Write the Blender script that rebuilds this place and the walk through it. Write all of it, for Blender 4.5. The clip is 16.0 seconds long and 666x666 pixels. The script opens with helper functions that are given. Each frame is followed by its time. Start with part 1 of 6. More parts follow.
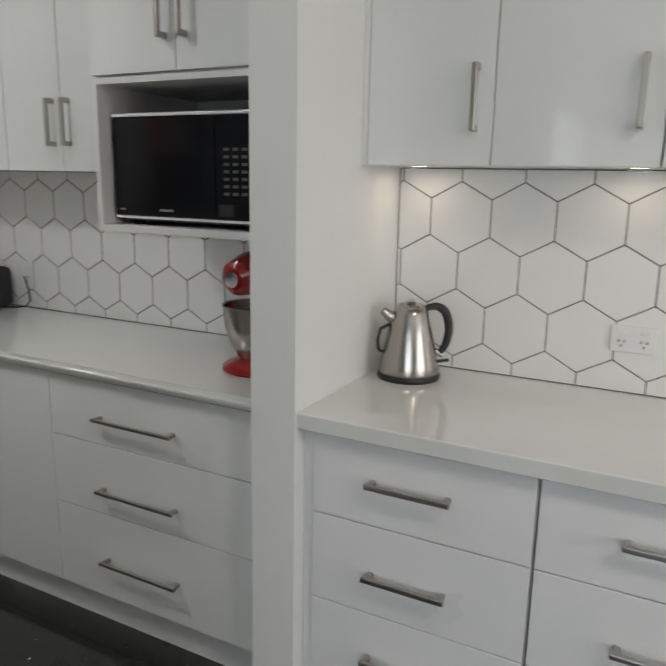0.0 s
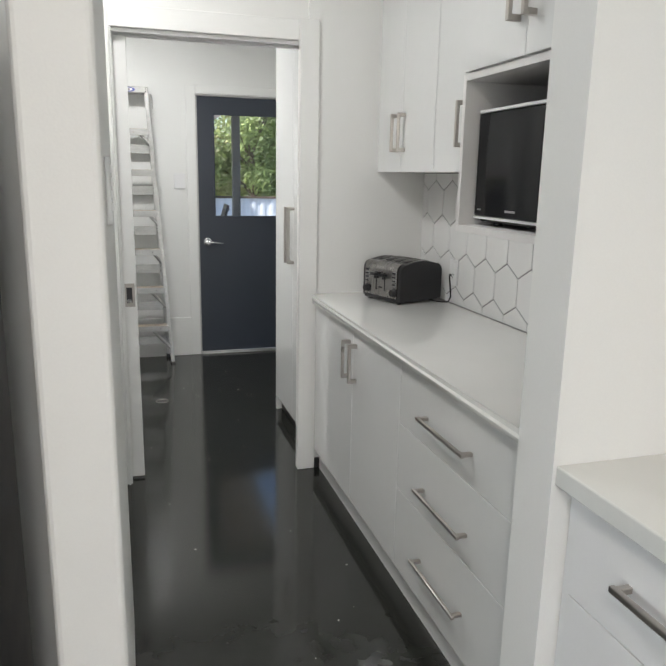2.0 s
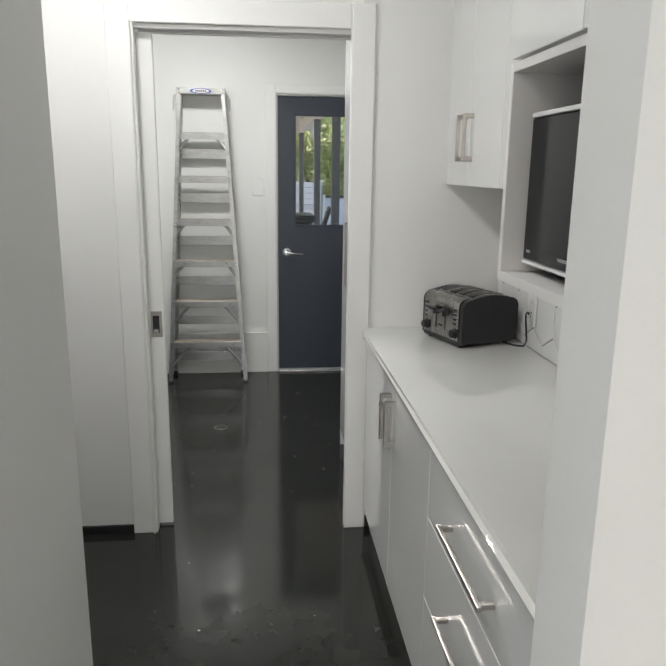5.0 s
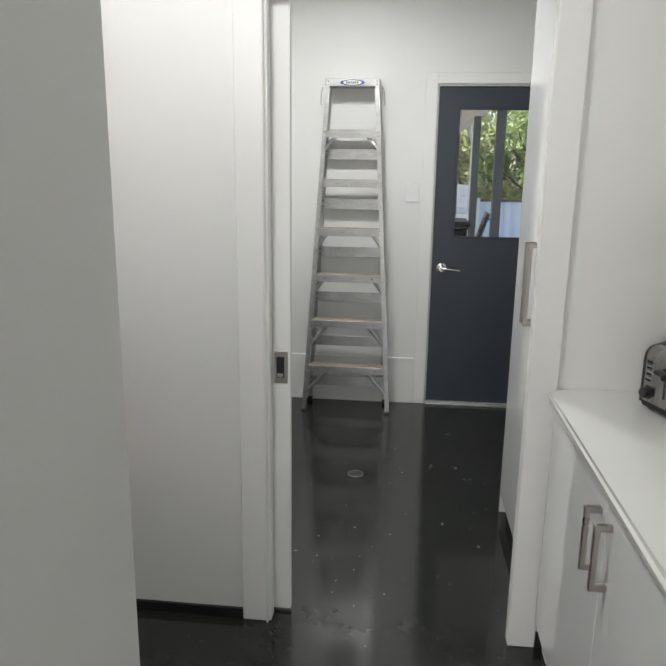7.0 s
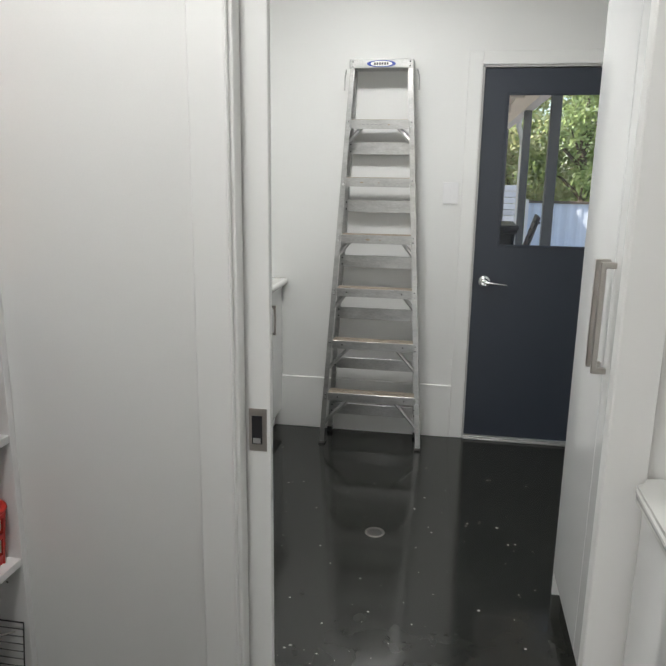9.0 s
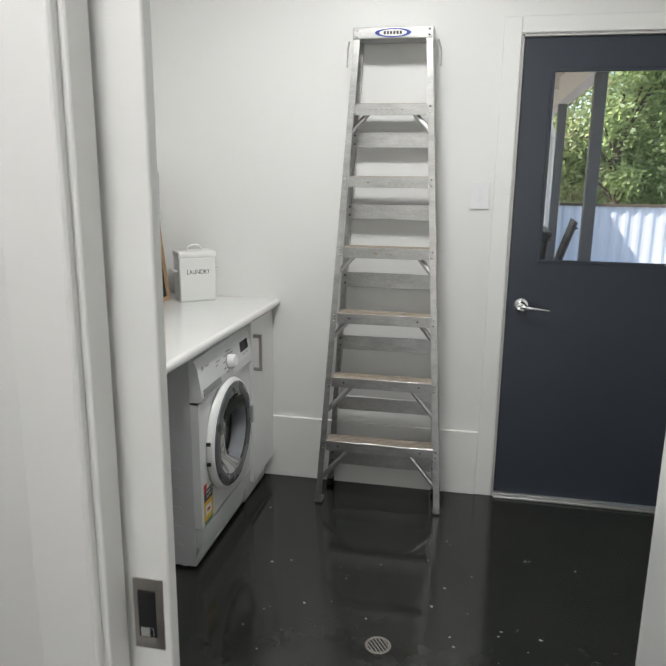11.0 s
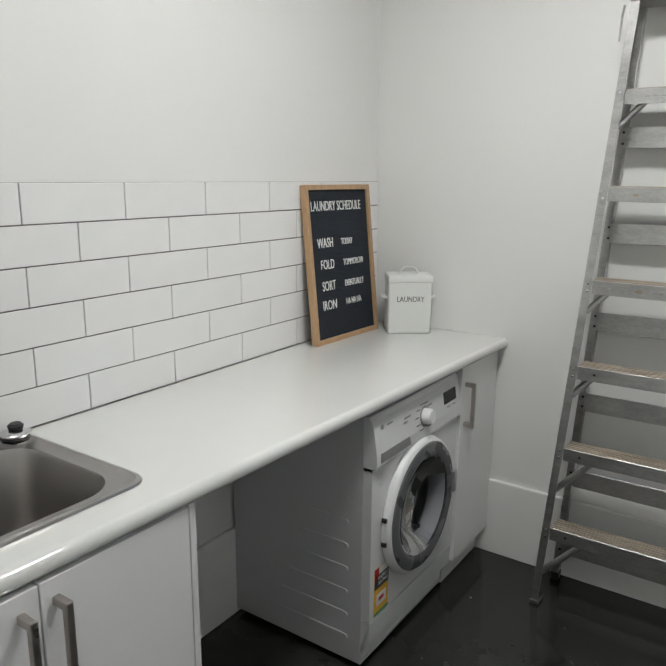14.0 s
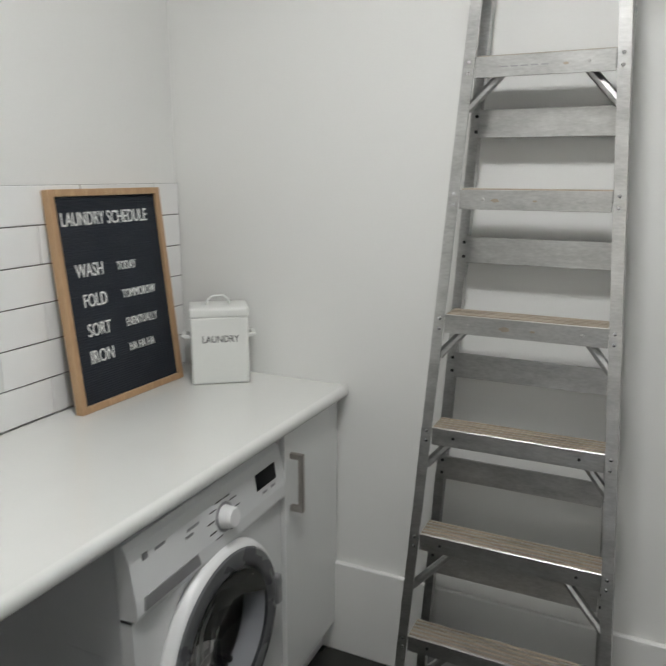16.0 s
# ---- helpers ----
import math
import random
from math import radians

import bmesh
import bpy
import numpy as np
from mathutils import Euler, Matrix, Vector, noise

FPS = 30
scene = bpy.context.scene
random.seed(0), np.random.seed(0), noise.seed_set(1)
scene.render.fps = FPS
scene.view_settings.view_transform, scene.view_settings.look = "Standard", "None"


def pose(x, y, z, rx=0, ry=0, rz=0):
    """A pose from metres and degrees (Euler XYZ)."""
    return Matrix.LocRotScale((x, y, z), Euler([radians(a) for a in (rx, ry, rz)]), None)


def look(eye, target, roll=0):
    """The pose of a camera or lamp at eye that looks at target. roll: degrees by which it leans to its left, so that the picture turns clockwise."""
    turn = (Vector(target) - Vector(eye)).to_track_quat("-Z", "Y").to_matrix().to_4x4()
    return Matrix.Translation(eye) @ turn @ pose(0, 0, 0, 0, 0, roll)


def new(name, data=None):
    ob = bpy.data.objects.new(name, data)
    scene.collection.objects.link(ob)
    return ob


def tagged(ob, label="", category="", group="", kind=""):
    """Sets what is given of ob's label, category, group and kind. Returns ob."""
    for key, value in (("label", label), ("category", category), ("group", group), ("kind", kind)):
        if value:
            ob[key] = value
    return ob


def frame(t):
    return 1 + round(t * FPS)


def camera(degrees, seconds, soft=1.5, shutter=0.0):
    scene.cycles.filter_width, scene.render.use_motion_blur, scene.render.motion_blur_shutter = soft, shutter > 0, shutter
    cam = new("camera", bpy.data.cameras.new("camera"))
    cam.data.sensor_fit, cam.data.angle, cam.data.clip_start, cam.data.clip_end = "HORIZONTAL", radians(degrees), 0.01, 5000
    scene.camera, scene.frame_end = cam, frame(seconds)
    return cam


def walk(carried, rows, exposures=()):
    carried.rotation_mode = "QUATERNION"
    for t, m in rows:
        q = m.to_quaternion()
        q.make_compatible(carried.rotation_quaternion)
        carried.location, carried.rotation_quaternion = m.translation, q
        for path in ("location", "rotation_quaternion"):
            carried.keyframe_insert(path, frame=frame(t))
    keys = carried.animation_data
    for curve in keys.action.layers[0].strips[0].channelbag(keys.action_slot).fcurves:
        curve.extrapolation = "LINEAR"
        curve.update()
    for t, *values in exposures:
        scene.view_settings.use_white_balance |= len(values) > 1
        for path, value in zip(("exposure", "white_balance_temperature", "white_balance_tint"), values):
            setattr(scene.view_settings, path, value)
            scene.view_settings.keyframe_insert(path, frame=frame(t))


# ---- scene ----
cam = camera(51.6, 16.0, soft=1.7, shutter=0.3)
PATH = [
    (0, (-1.174, -5.341, 1.468), (0.56, -4.444, 1.034), 1.1),
    (0.5, (-1.009, -5.415, 1.459), (0.506, -4.182, 1.031), 1.1),
    (1, (-0.836, -5.499, 1.468), (0.45, -4.032, 1.029), 0.9),
    (1.5, (-0.697, -5.602, 1.457), (0.157, -3.848, 1.017), 0.8),
    (2, (-0.571, -5.613, 1.455), (-0.006, -3.746, 1.012), 1.1),
    (2.5, (-0.43, -5.571, 1.471), (0.105, -3.698, 1.02), 0.9),
    (3, (-0.315, -5.505, 1.467), (0.194, -3.624, 1.014), 0.8),
    (3.5, (-0.255, -5.456, 1.468), (0.126, -3.545, 1.014), 0.8),
    (6, (-0.111, -4.863, 1.56), (-0.047, -2.919, 1.099), 0.7),
    (6.5, (-0.144, -4.682, 1.547), (-0.233, -2.738, 1.084), 0.8),
    (7, (-0.172, -4.492, 1.539), (-0.373, -2.557, 1.076), 0.8),
    (7.5, (-0.141, -4.303, 1.536), (-0.406, -2.374, 1.077), 0.8),
    (8, (-0.104, -4.153, 1.527), (-0.431, -2.235, 1.066), 0.8),
    (8.5, (-0.113, -4.005, 1.516), (-0.448, -2.088, 1.054), 0.7),
    (9, (-0.128, -3.863, 1.519), (-0.453, -1.945, 1.056), 0.8),
    (11.5, (-0.157, -2.92, 1.482), (-0.603, -1.024, 1.027), 0.6),
    (12, (-0.142, -2.75, 1.465), (-0.906, -0.954, 1.028), 0.9),
    (12.5, (-0.104, -2.67, 1.463), (-1.146, -1.021, 1.021), 0.8),
    (13, (-0.073, -2.608, 1.464), (-1.195, -1.014, 1.016), 0.7),
    (13.5, (-0.102, -2.552, 1.474), (-1.224, -0.956, 1.032), 0.7),
    (14, (-0.15, -2.5, 1.503), (-1.253, -0.892, 1.058), 0.5),
    (14.5, (-0.195, -2.422, 1.498), (-1.227, -0.768, 1.052), 0.5),
    (15, (-0.221, -2.249, 1.493), (-1.209, -0.569, 1.047), 0.4),
    (15.5, (-0.208, -2.019, 1.508), (-1.188, -0.333, 1.061), 0.4),
    (16, (-0.266, -1.797, 1.51), (-1.089, -0.03, 1.061), 0.2),
]
EXPOSURE = [(0, 0.52), (0.5, 0.78), (1, 0.88), (1.5, 0.9), (2, 1.05), (3.5, 1.03), (7.5, 0.98), (9, 0.97), (11.5, 1.1), (12.5, 0.94), (14, 0.78), (16, 0.74)]
walk(cam, [(t, look(eye, target, roll)) for t, eye, target, roll in PATH], EXPOSURE)

# ---- world and light ----
world = bpy.data.worlds.new("sky")
scene.world = world
world.use_nodes = True
wn = world.node_tree.nodes
sky = wn.new("ShaderNodeTexSky")
sky.sky_type = "NISHITA"
sky.sun_disc = False
sky.sun_elevation = radians(53)
sky.sun_rotation = radians(250)
wn["Background"].inputs["Strength"].default_value = 0.15
world.node_tree.links.new(sky.outputs["Color"], wn["Background"].inputs["Color"])

sun = new("sun", bpy.data.lights.new("sun", "SUN"))
sun.data.energy, sun.data.angle, sun.data.color = 5.0, radians(0.6), (1.0, 0.96, 0.9)
sun.matrix_world = look((-7, -2.5, 10), (0, 0, 0))


def area_lamp(name, m, w, h, watts, colour):
    ob = new(name, bpy.data.lights.new(name, "AREA"))
    ob.data.shape, ob.data.size, ob.data.size_y = "RECTANGLE", w, h
    ob.data.energy, ob.data.color = watts, colour
    ob.matrix_world = m
    return ob


# daylight entering by the kitchen's windows
area_lamp("window_light", look((-4.9, -6.6, 1.6), (0, -6.2, 1.1)), 2.2, 1.5, 23, (0.86, 0.94, 1.0))
area_lamp("window_light", look((-1.2, -9.4, 1.6), (-1.0, -4, 1.2)), 2.6, 1.5, 28, (1.0, 0.955, 0.915))

# ---- materials ----


def mat(name, colour, rough=0.5, metal=0.0, vary=0.06, scale=6.0, grain=120.0, bump=0.02, coat=0.0, stretch=(1, 1, 1), island=0.0, rvary=0.1, spec=0.5):
    """A surface with broad and fine variation of colour, gloss and relief."""
    m = bpy.data.materials.new(name)
    m.use_nodes = True
    nt = m.node_tree
    n, link = nt.nodes, nt.links.new
    b = n["Principled BSDF"]
    tc = n.new("ShaderNodeTexCoord")
    mp = n.new("ShaderNodeMapping")
    mp.inputs["Scale"].default_value = stretch
    link(tc.outputs["Object"], mp.inputs["Vector"])
    big = n.new("ShaderNodeTexNoise")
    big.inputs["Scale"].default_value, big.inputs["Detail"].default_value = scale, 4
    fine = n.new("ShaderNodeTexNoise")
    fine.inputs["Scale"].default_value, fine.inputs["Detail"].default_value = grain, 3
    link(mp.outputs[0], big.inputs["Vector"])
    link(mp.outputs[0], fine.inputs["Vector"])
    mixn = n.new("ShaderNodeMath")
    mixn.operation = "MULTIPLY_ADD"
    mixn.inputs[1].default_value = 0.4
    link(fine.outputs["Fac"], mixn.inputs[0])
    half = n.new("ShaderNodeMath")
    half.operation = "MULTIPLY"
    half.inputs[1].default_value = 0.6
    link(big.outputs["Fac"], half.inputs[0])
    link(half.outputs[0], mixn.inputs[2])
    src = mixn.outputs[0]
    if island:
        oi = n.new("ShaderNodeObjectInfo")
        add = n.new("ShaderNodeMath")
        add.operation = "MULTIPLY_ADD"
        add.inputs[1].default_value = island
        link(oi.outputs["Random"], add.inputs[0])
        link(src, add.inputs[2])
        src = add.outputs[0]
    ramp = n.new("ShaderNodeValToRGB")
    c = colour
    ramp.color_ramp.elements[0].position, ramp.color_ramp.elements[1].position = 0.25, 0.75
    ramp.color_ramp.elements[0].color = tuple(max(0, v * (1 - vary)) for v in c) + (1,)
    ramp.color_ramp.elements[1].color = tuple(min(1, v * (1 + vary)) for v in c) + (1,)
    link(src, ramp.inputs[0])
    link(ramp.outputs[0], b.inputs["Base Color"])
    rr = n.new("ShaderNodeMapRange")
    rr.inputs[3].default_value, rr.inputs[4].default_value = rough * (1 - rvary * 2), min(1, rough * (1 + rvary * 2))
    link(big.outputs["Fac"], rr.inputs[0])
    link(rr.outputs[0], b.inputs["Roughness"])
    b.inputs["Metallic"].default_value = metal
    b.inputs["Specular IOR Level"].default_value = spec
    b.inputs["Coat Weight"].default_value = coat
    b.inputs["Coat Roughness"].default_value = 0.05
    if bump:
        bp = n.new("ShaderNodeBump")
        bp.inputs["Strength"].default_value, bp.inputs["Distance"].default_value = bump, 0.01
        link(fine.outputs["Fac"], bp.inputs["Height"])
        link(bp.outputs[0], b.inputs["Normal"])
    return m


def wood(name, dark, light, scale=3.0, stretch=(1, 1, 12), rough=0.45):
    m = mat(name, light, rough, 0, 0.1, scale, 60, 0.05, stretch=stretch)
    n, link = m.node_tree.nodes, m.node_tree.links.new
    w = n.new("ShaderNodeTexWave")
    w.inputs["Scale"].default_value, w.inputs["Distortion"].default_value, w.inputs["Detail"].default_value = scale * 4, 6, 3
    link(n["Mapping"].outputs[0], w.inputs["Vector"])
    r = n.new("ShaderNodeValToRGB")
    r.color_ramp.elements[0].color, r.color_ramp.elements[1].color = (*dark, 1), (*light, 1)
    link(w.outputs["Fac"], r.inputs[0])
    link(r.outputs[0], n["Principled BSDF"].inputs["Base Color"])
    return m


def emitter(name, colour, strength):
    m = bpy.data.materials.new(name)
    m.use_nodes = True
    b = m.node_tree.nodes["Principled BSDF"]
    b.inputs["Emission Color"].default_value = (*colour, 1)
    b.inputs["Emission Strength"].default_value = strength
    return m


def glass(name, colour=(1, 1, 1), rough=0.0):
    m = bpy.data.materials.new(name)
    m.use_nodes = True
    b = m.node_tree.nodes["Principled BSDF"]
    b.inputs["Base Color"].default_value = (*colour, 1)
    b.inputs["Roughness"].default_value = rough
    b.inputs["Transmission Weight"].default_value = 1
    b.inputs["IOR"].default_value = 1.45
    return m


def concrete():
    """Polished dark concrete with pale aggregate and scuffs."""
    m = mat("polished_concrete", (0.023, 0.0243, 0.0213), 0.11, 0, 0.28, 2.2, 14, 0.0, rvary=0.06)
    n, link = m.node_tree.nodes, m.node_tree.links.new
    v = n.new("ShaderNodeTexVoronoi")
    v.inputs["Scale"].default_value = 22
    link(n["Mapping"].outputs[0], v.inputs["Vector"])
    lim = n.new("ShaderNodeMath")
    lim.operation = "LESS_THAN"
    lim.inputs[1].default_value = 0.06
    link(v.outputs["Distance"], lim.inputs[0])
    sep = n.new("ShaderNodeSeparateColor")
    link(v.outputs["Color"], sep.inputs[0])
    few = n.new("ShaderNodeMath")
    few.operation = "GREATER_THAN"
    few.inputs[1].default_value = 0.965
    link(sep.outputs[0], few.inputs[0])
    both = n.new("ShaderNodeMath")
    both.operation = "MULTIPLY"
    link(lim.outputs[0], both.inputs[0])
    link(few.outputs[0], both.inputs[1])
    dim = n.new("ShaderNodeMath")
    dim.operation = "MULTIPLY"
    link(both.outputs[0], dim.inputs[0])
    link(sep.outputs[1], dim.inputs[1])
    mx = n.new("ShaderNodeMix")
    mx.data_type = "RGBA"
    mx.inputs["B"].default_value = (0.3, 0.3, 0.28, 1)
    b = n["Principled BSDF"]
    old = b.inputs["Base Color"].links[0].from_socket
    link(dim.outputs[0], mx.inputs["Factor"])
    link(old, mx.inputs["A"])
    link(mx.outputs["Result"], b.inputs["Base Color"])
    return m


M_WALL = mat("wall_paint", (0.8, 0.8, 0.78), 0.55, 0, 0.025, 1.5, 220, 0.03)
M_CEIL = mat("ceiling_paint", (0.85, 0.85, 0.84), 0.8, 0, 0.02, 2, 150, 0.02)
M_TRIM = mat("trim_enamel", (0.82, 0.82, 0.8), 0.42, 0, 0.01, 3, 90, 0.0, rvary=0.0)
M_FRIDGE = mat("pale_satin_steel", (0.62, 0.63, 0.65), 0.3, 0.4, 0.03, 3, 120, 0.004, rvary=0.03)
M_GLOSS = mat("gloss_white_laminate", (0.8, 0.81, 0.8), 0.06, 0, 0.015, 2, 30, 0.003, coat=0.3, rvary=0.0)
M_SATIN = mat("satin_white_laminate", (0.8, 0.8, 0.8), 0.3, 0, 0.02, 3, 150, 0.008)
M_CARC = mat("white_melamine", (0.78, 0.77, 0.76), 0.42, 0, 0.02, 4, 300, 0.01)
M_STONE = mat("white_benchtop", (0.73, 0.735, 0.71), 0.02, 0, 0.03, 5, 260, 0.0, coat=0.45, rvary=0.0, spec=0.5)
M_TILE = mat("glazed_white_tile", (0.82, 0.82, 0.81), 0.04, 0, 0.02, 9, 14, 0.06, island=0.25, rvary=0.0)
M_HEX = mat("satin_white_hex_tile", (0.82, 0.82, 0.81), 0.16, 0, 0.02, 6, 60, 0.01, island=0.25)
M_GROUT = mat("dark_grout", (0.13, 0.125, 0.12), 0.9, 0, 0.2, 20, 300, 0.1)
M_STEEL = mat("brushed_steel", (0.4, 0.37, 0.34), 0.24, 1, 0.08, 5, 90, 0.02, stretch=(1, 1, 8))
M_DARKSTEEL = mat("dark_brushed_steel", (0.3, 0.29, 0.28), 0.27, 1, 0.08, 5, 90, 0.02, stretch=(8, 1, 1))
M_NICKEL = mat("brushed_nickel", (0.46, 0.43, 0.4), 0.3, 1, 0.08, 10, 300, 0.01)
M_CHROME = mat("chrome", (0.75, 0.75, 0.76), 0.08, 1, 0.03, 8, 100, 0.0)
M_SINK = mat("sink_steel", (0.42, 0.405, 0.39), 0.34, 1, 0.06, 5, 160, 0.01)
M_ALU = mat("worn_aluminium", (0.5, 0.5, 0.49), 0.36, 1, 0.3, 9, 70, 0.04, stretch=(1, 1, 3))
M_TREAD = mat("dirty_tread", (0.4, 0.34, 0.27), 0.6, 0.15, 0.5, 9, 30, 0.05, stretch=(0.7, 5, 1))
M_DOOR = mat("slate_blue_paint", (0.034, 0.042, 0.058), 0.36, 0, 0.07, 3, 180, 0.015)
M_BLACK = mat("black_plastic", (0.014, 0.014, 0.016), 0.38, 0, 0.15, 10, 200, 0.02)
M_GLASSBLACK = mat("black_glass", (0.008, 0.009, 0.011), 0.09, 0, 0.1, 4, 60, 0.0, spec=0.2)
M_NAVY = mat("dark_blue_steel", (0.016, 0.018, 0.028), 0.34, 0, 0.1, 8, 160, 0.01)
M_FELT = mat("navy_felt", (0.014, 0.019, 0.028), 0.9, 0, 0.12, 12, 400, 0.15)


def ribbed(m, pitch):
    """Fine level ribs across the height, as relief."""
    n, link = m.node_tree.nodes, m.node_tree.links.new
    w = n.new("ShaderNodeTexWave")
    w.bands_direction = "Z"
    w.inputs["Scale"].default_value = math.pi / 10 / pitch
    tc = n.new("ShaderNodeTexCoord")
    link(tc.outputs["Object"], w.inputs["Vector"])
    bp = n.new("ShaderNodeBump")
    bp.inputs["Strength"].default_value, bp.inputs["Distance"].default_value = 0.6, 0.002
    link(w.outputs["Fac"], bp.inputs["Height"])
    link(bp.outputs[0], n["Principled BSDF"].inputs["Normal"])


ribbed(M_FELT, 0.0064)
M_WHITEPL = mat("white_plastic", (0.8, 0.8, 0.8), 0.3, 0, 0.02, 6, 100, 0.0)
M_LETTER = mat("white_letters", (0.82, 0.82, 0.8), 0.4, 0, 0.02, 6, 100, 0.0)
M_INK = mat("dark_ink", (0.05, 0.05, 0.055), 0.6, 0, 0.05, 6, 100, 0.0)
M_OAK = wood("pale_oak", (0.42, 0.26, 0.14), (0.55, 0.37, 0.21), 2.5, (14, 14, 1.5))
M_PINE = wood("varnished_pine", (0.3, 0.12, 0.035), (0.5, 0.24, 0.08), 2.0, (8, 8, 1.2), 0.3)
M_PINED = wood("stained_slats", (0.16, 0.055, 0.018), (0.28, 0.11, 0.035), 2.0, (1.2, 1.2, 10), 0.35)
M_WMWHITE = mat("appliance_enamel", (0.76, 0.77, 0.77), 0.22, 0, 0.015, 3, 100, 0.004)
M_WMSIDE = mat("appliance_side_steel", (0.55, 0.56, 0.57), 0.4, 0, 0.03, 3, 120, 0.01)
M_SILVER = mat("silver_plastic", (0.36, 0.36, 0.37), 0.3, 0.5, 0.05, 6, 120, 0.01)
M_RIM = mat("grey_door_rim", (0.13, 0.132, 0.138), 0.28, 0.1, 0.05, 6, 120, 0.0)
M_DRUM = mat("drum_steel", (0.1, 0.1, 0.105), 0.4, 0.6, 0.1, 10, 100, 0.02)
M_CREAM = mat("enamelled_tin", (0.76, 0.77, 0.74), 0.3, 0, 0.03, 8, 120, 0.01)
M_REDPL = mat("red_plastic", (0.55, 0.03, 0.02), 0.35, 0, 0.08, 6, 120, 0.01)
M_REDGL = mat("red_enamel", (0.3, 0.005, 0.008), 0.1, 0, 0.05, 4, 60, 0.0, coat=0.4)
M_BLUEPL = mat("blue_plastic", (0.012, 0.035, 0.32), 0.35, 0, 0.08, 6, 120, 0.01)
M_REDFOIL = mat("red_foil", (0.75, 0.06, 0.045), 0.3, 0, 0.15, 14, 60, 0.25)
M_BROWNFOIL = mat("brown_foil", (0.22, 0.11, 0.05), 0.35, 0.2, 0.3, 16, 60, 0.25)
M_GOLDFOIL = mat("gold_foil", (0.6, 0.4, 0.15), 0.28, 0.4, 0.2, 14, 60, 0.25)
M_MIXED = mat("packet_print", (0.35, 0.28, 0.22), 0.4, 0, 0.6, 30, 90, 0.1)
M_PAPER = mat("sticker_paper", (0.75, 0.75, 0.73), 0.5, 0, 0.02, 10, 100, 0.0)
M_YELLOW = mat("sticker_yellow", (0.75, 0.42, 0.03), 0.5, 0, 0.03, 10, 100, 0.0)
M_REDPR = mat("sticker_red", (0.5, 0.02, 0.03), 0.5, 0, 0.03, 10, 100, 0.0)
M_GREENPR = mat("sticker_green", (0.05, 0.22, 0.08), 0.5, 0, 0.03, 10, 100, 0.0)
M_BLUEPR = mat("print_blue", (0.02, 0.05, 0.3), 0.4, 0, 0.05, 10, 100, 0.0)
M_CONC = concrete()
M_KICK = mat("black_kick", (0.012, 0.012, 0.013), 0.5, 0, 0.2, 8, 100, 0.02)
M_GREYKICK = mat("grey_kick", (0.5, 0.49, 0.48), 0.4, 0, 0.05, 8, 100, 0.02)
M_GLASS = glass("clear_glass")


def tinted_pane(name, tint):
    """Thin tinted glass: see-through, with gloss by angle."""
    m = bpy.data.materials.new(name)
    m.use_nodes = True
    n, link = m.node_tree.nodes, m.node_tree.links.new
    n.remove(n["Principled BSDF"])
    tr, gl, mx, fr = n.new("ShaderNodeBsdfTransparent"), n.new("ShaderNodeBsdfGlossy"), n.new("ShaderNodeMixShader"), n.new("ShaderNodeFresnel")
    tr.inputs["Color"].default_value = (*tint, 1)
    gl.inputs["Roughness"].default_value = 0.02
    fr.inputs["IOR"].default_value = 1.4
    link(fr.outputs[0], mx.inputs[0])
    link(tr.outputs[0], mx.inputs[1])
    link(gl.outputs[0], mx.inputs[2])
    link(mx.outputs[0], n["Material Output"].inputs["Surface"])
    return m


M_SMOKE = tinted_pane("smoked_glass", (0.4, 0.41, 0.43))
M_LED = emitter("lamp_glow", (1.0, 0.97, 0.92), 2)
M_WARM = emitter("strip_glow", (1.0, 0.85, 0.65), 5)
M_SOFFIT = mat("cream_soffit", (0.84, 0.75, 0.68), 0.6, 0, 0.04, 3, 80, 0.02)
M_POST = mat("grey_post_paint", (0.1, 0.095, 0.09), 0.5, 0, 0.1, 5, 90, 0.03)
M_PIPE = mat("cream_downpipe", (0.75, 0.72, 0.68), 0.45, 0, 0.05, 5, 90, 0.02)
M_FENCE = mat("weathered_grey_slat", (0.3, 0.32, 0.36), 0.8, 0, 0.25, 5, 60, 0.1, island=0.3, stretch=(1, 8, 8))
M_SHEET = mat("pale_sheet_fence", (0.62, 0.66, 0.72), 0.5, 0, 0.06, 3, 60, 0.03)
M_GRASS = mat("garden_ground", (0.1, 0.11, 0.06), 0.9, 0, 0.5, 2, 30, 0.3)
M_PAVE = mat("patio_concrete", (0.36, 0.34, 0.32), 0.8, 0, 0.15, 3, 80, 0.1)
M_LEAF = mat("leaf_green", (0.17, 0.22, 0.1), 0.5, 0, 0.5, 1.2, 9, 0.0)
M_LEAF2 = mat("leaf_yellow_green", (0.32, 0.33, 0.18), 0.5, 0, 0.5, 1.2, 9, 0.0)


def leafy(m, colour, share):
    """Lets part of the light pass through the leaf."""
    n, link = m.node_tree.nodes, m.node_tree.links.new
    tl, mx = n.new("ShaderNodeBsdfTranslucent"), n.new("ShaderNodeMixShader")
    tl.inputs["Color"].default_value = (*colour, 1)
    mx.inputs[0].default_value = share
    link(n["Principled BSDF"].outputs[0], mx.inputs[1])
    link(tl.outputs[0], mx.inputs[2])
    link(mx.outputs[0], n["Material Output"].inputs["Surface"])


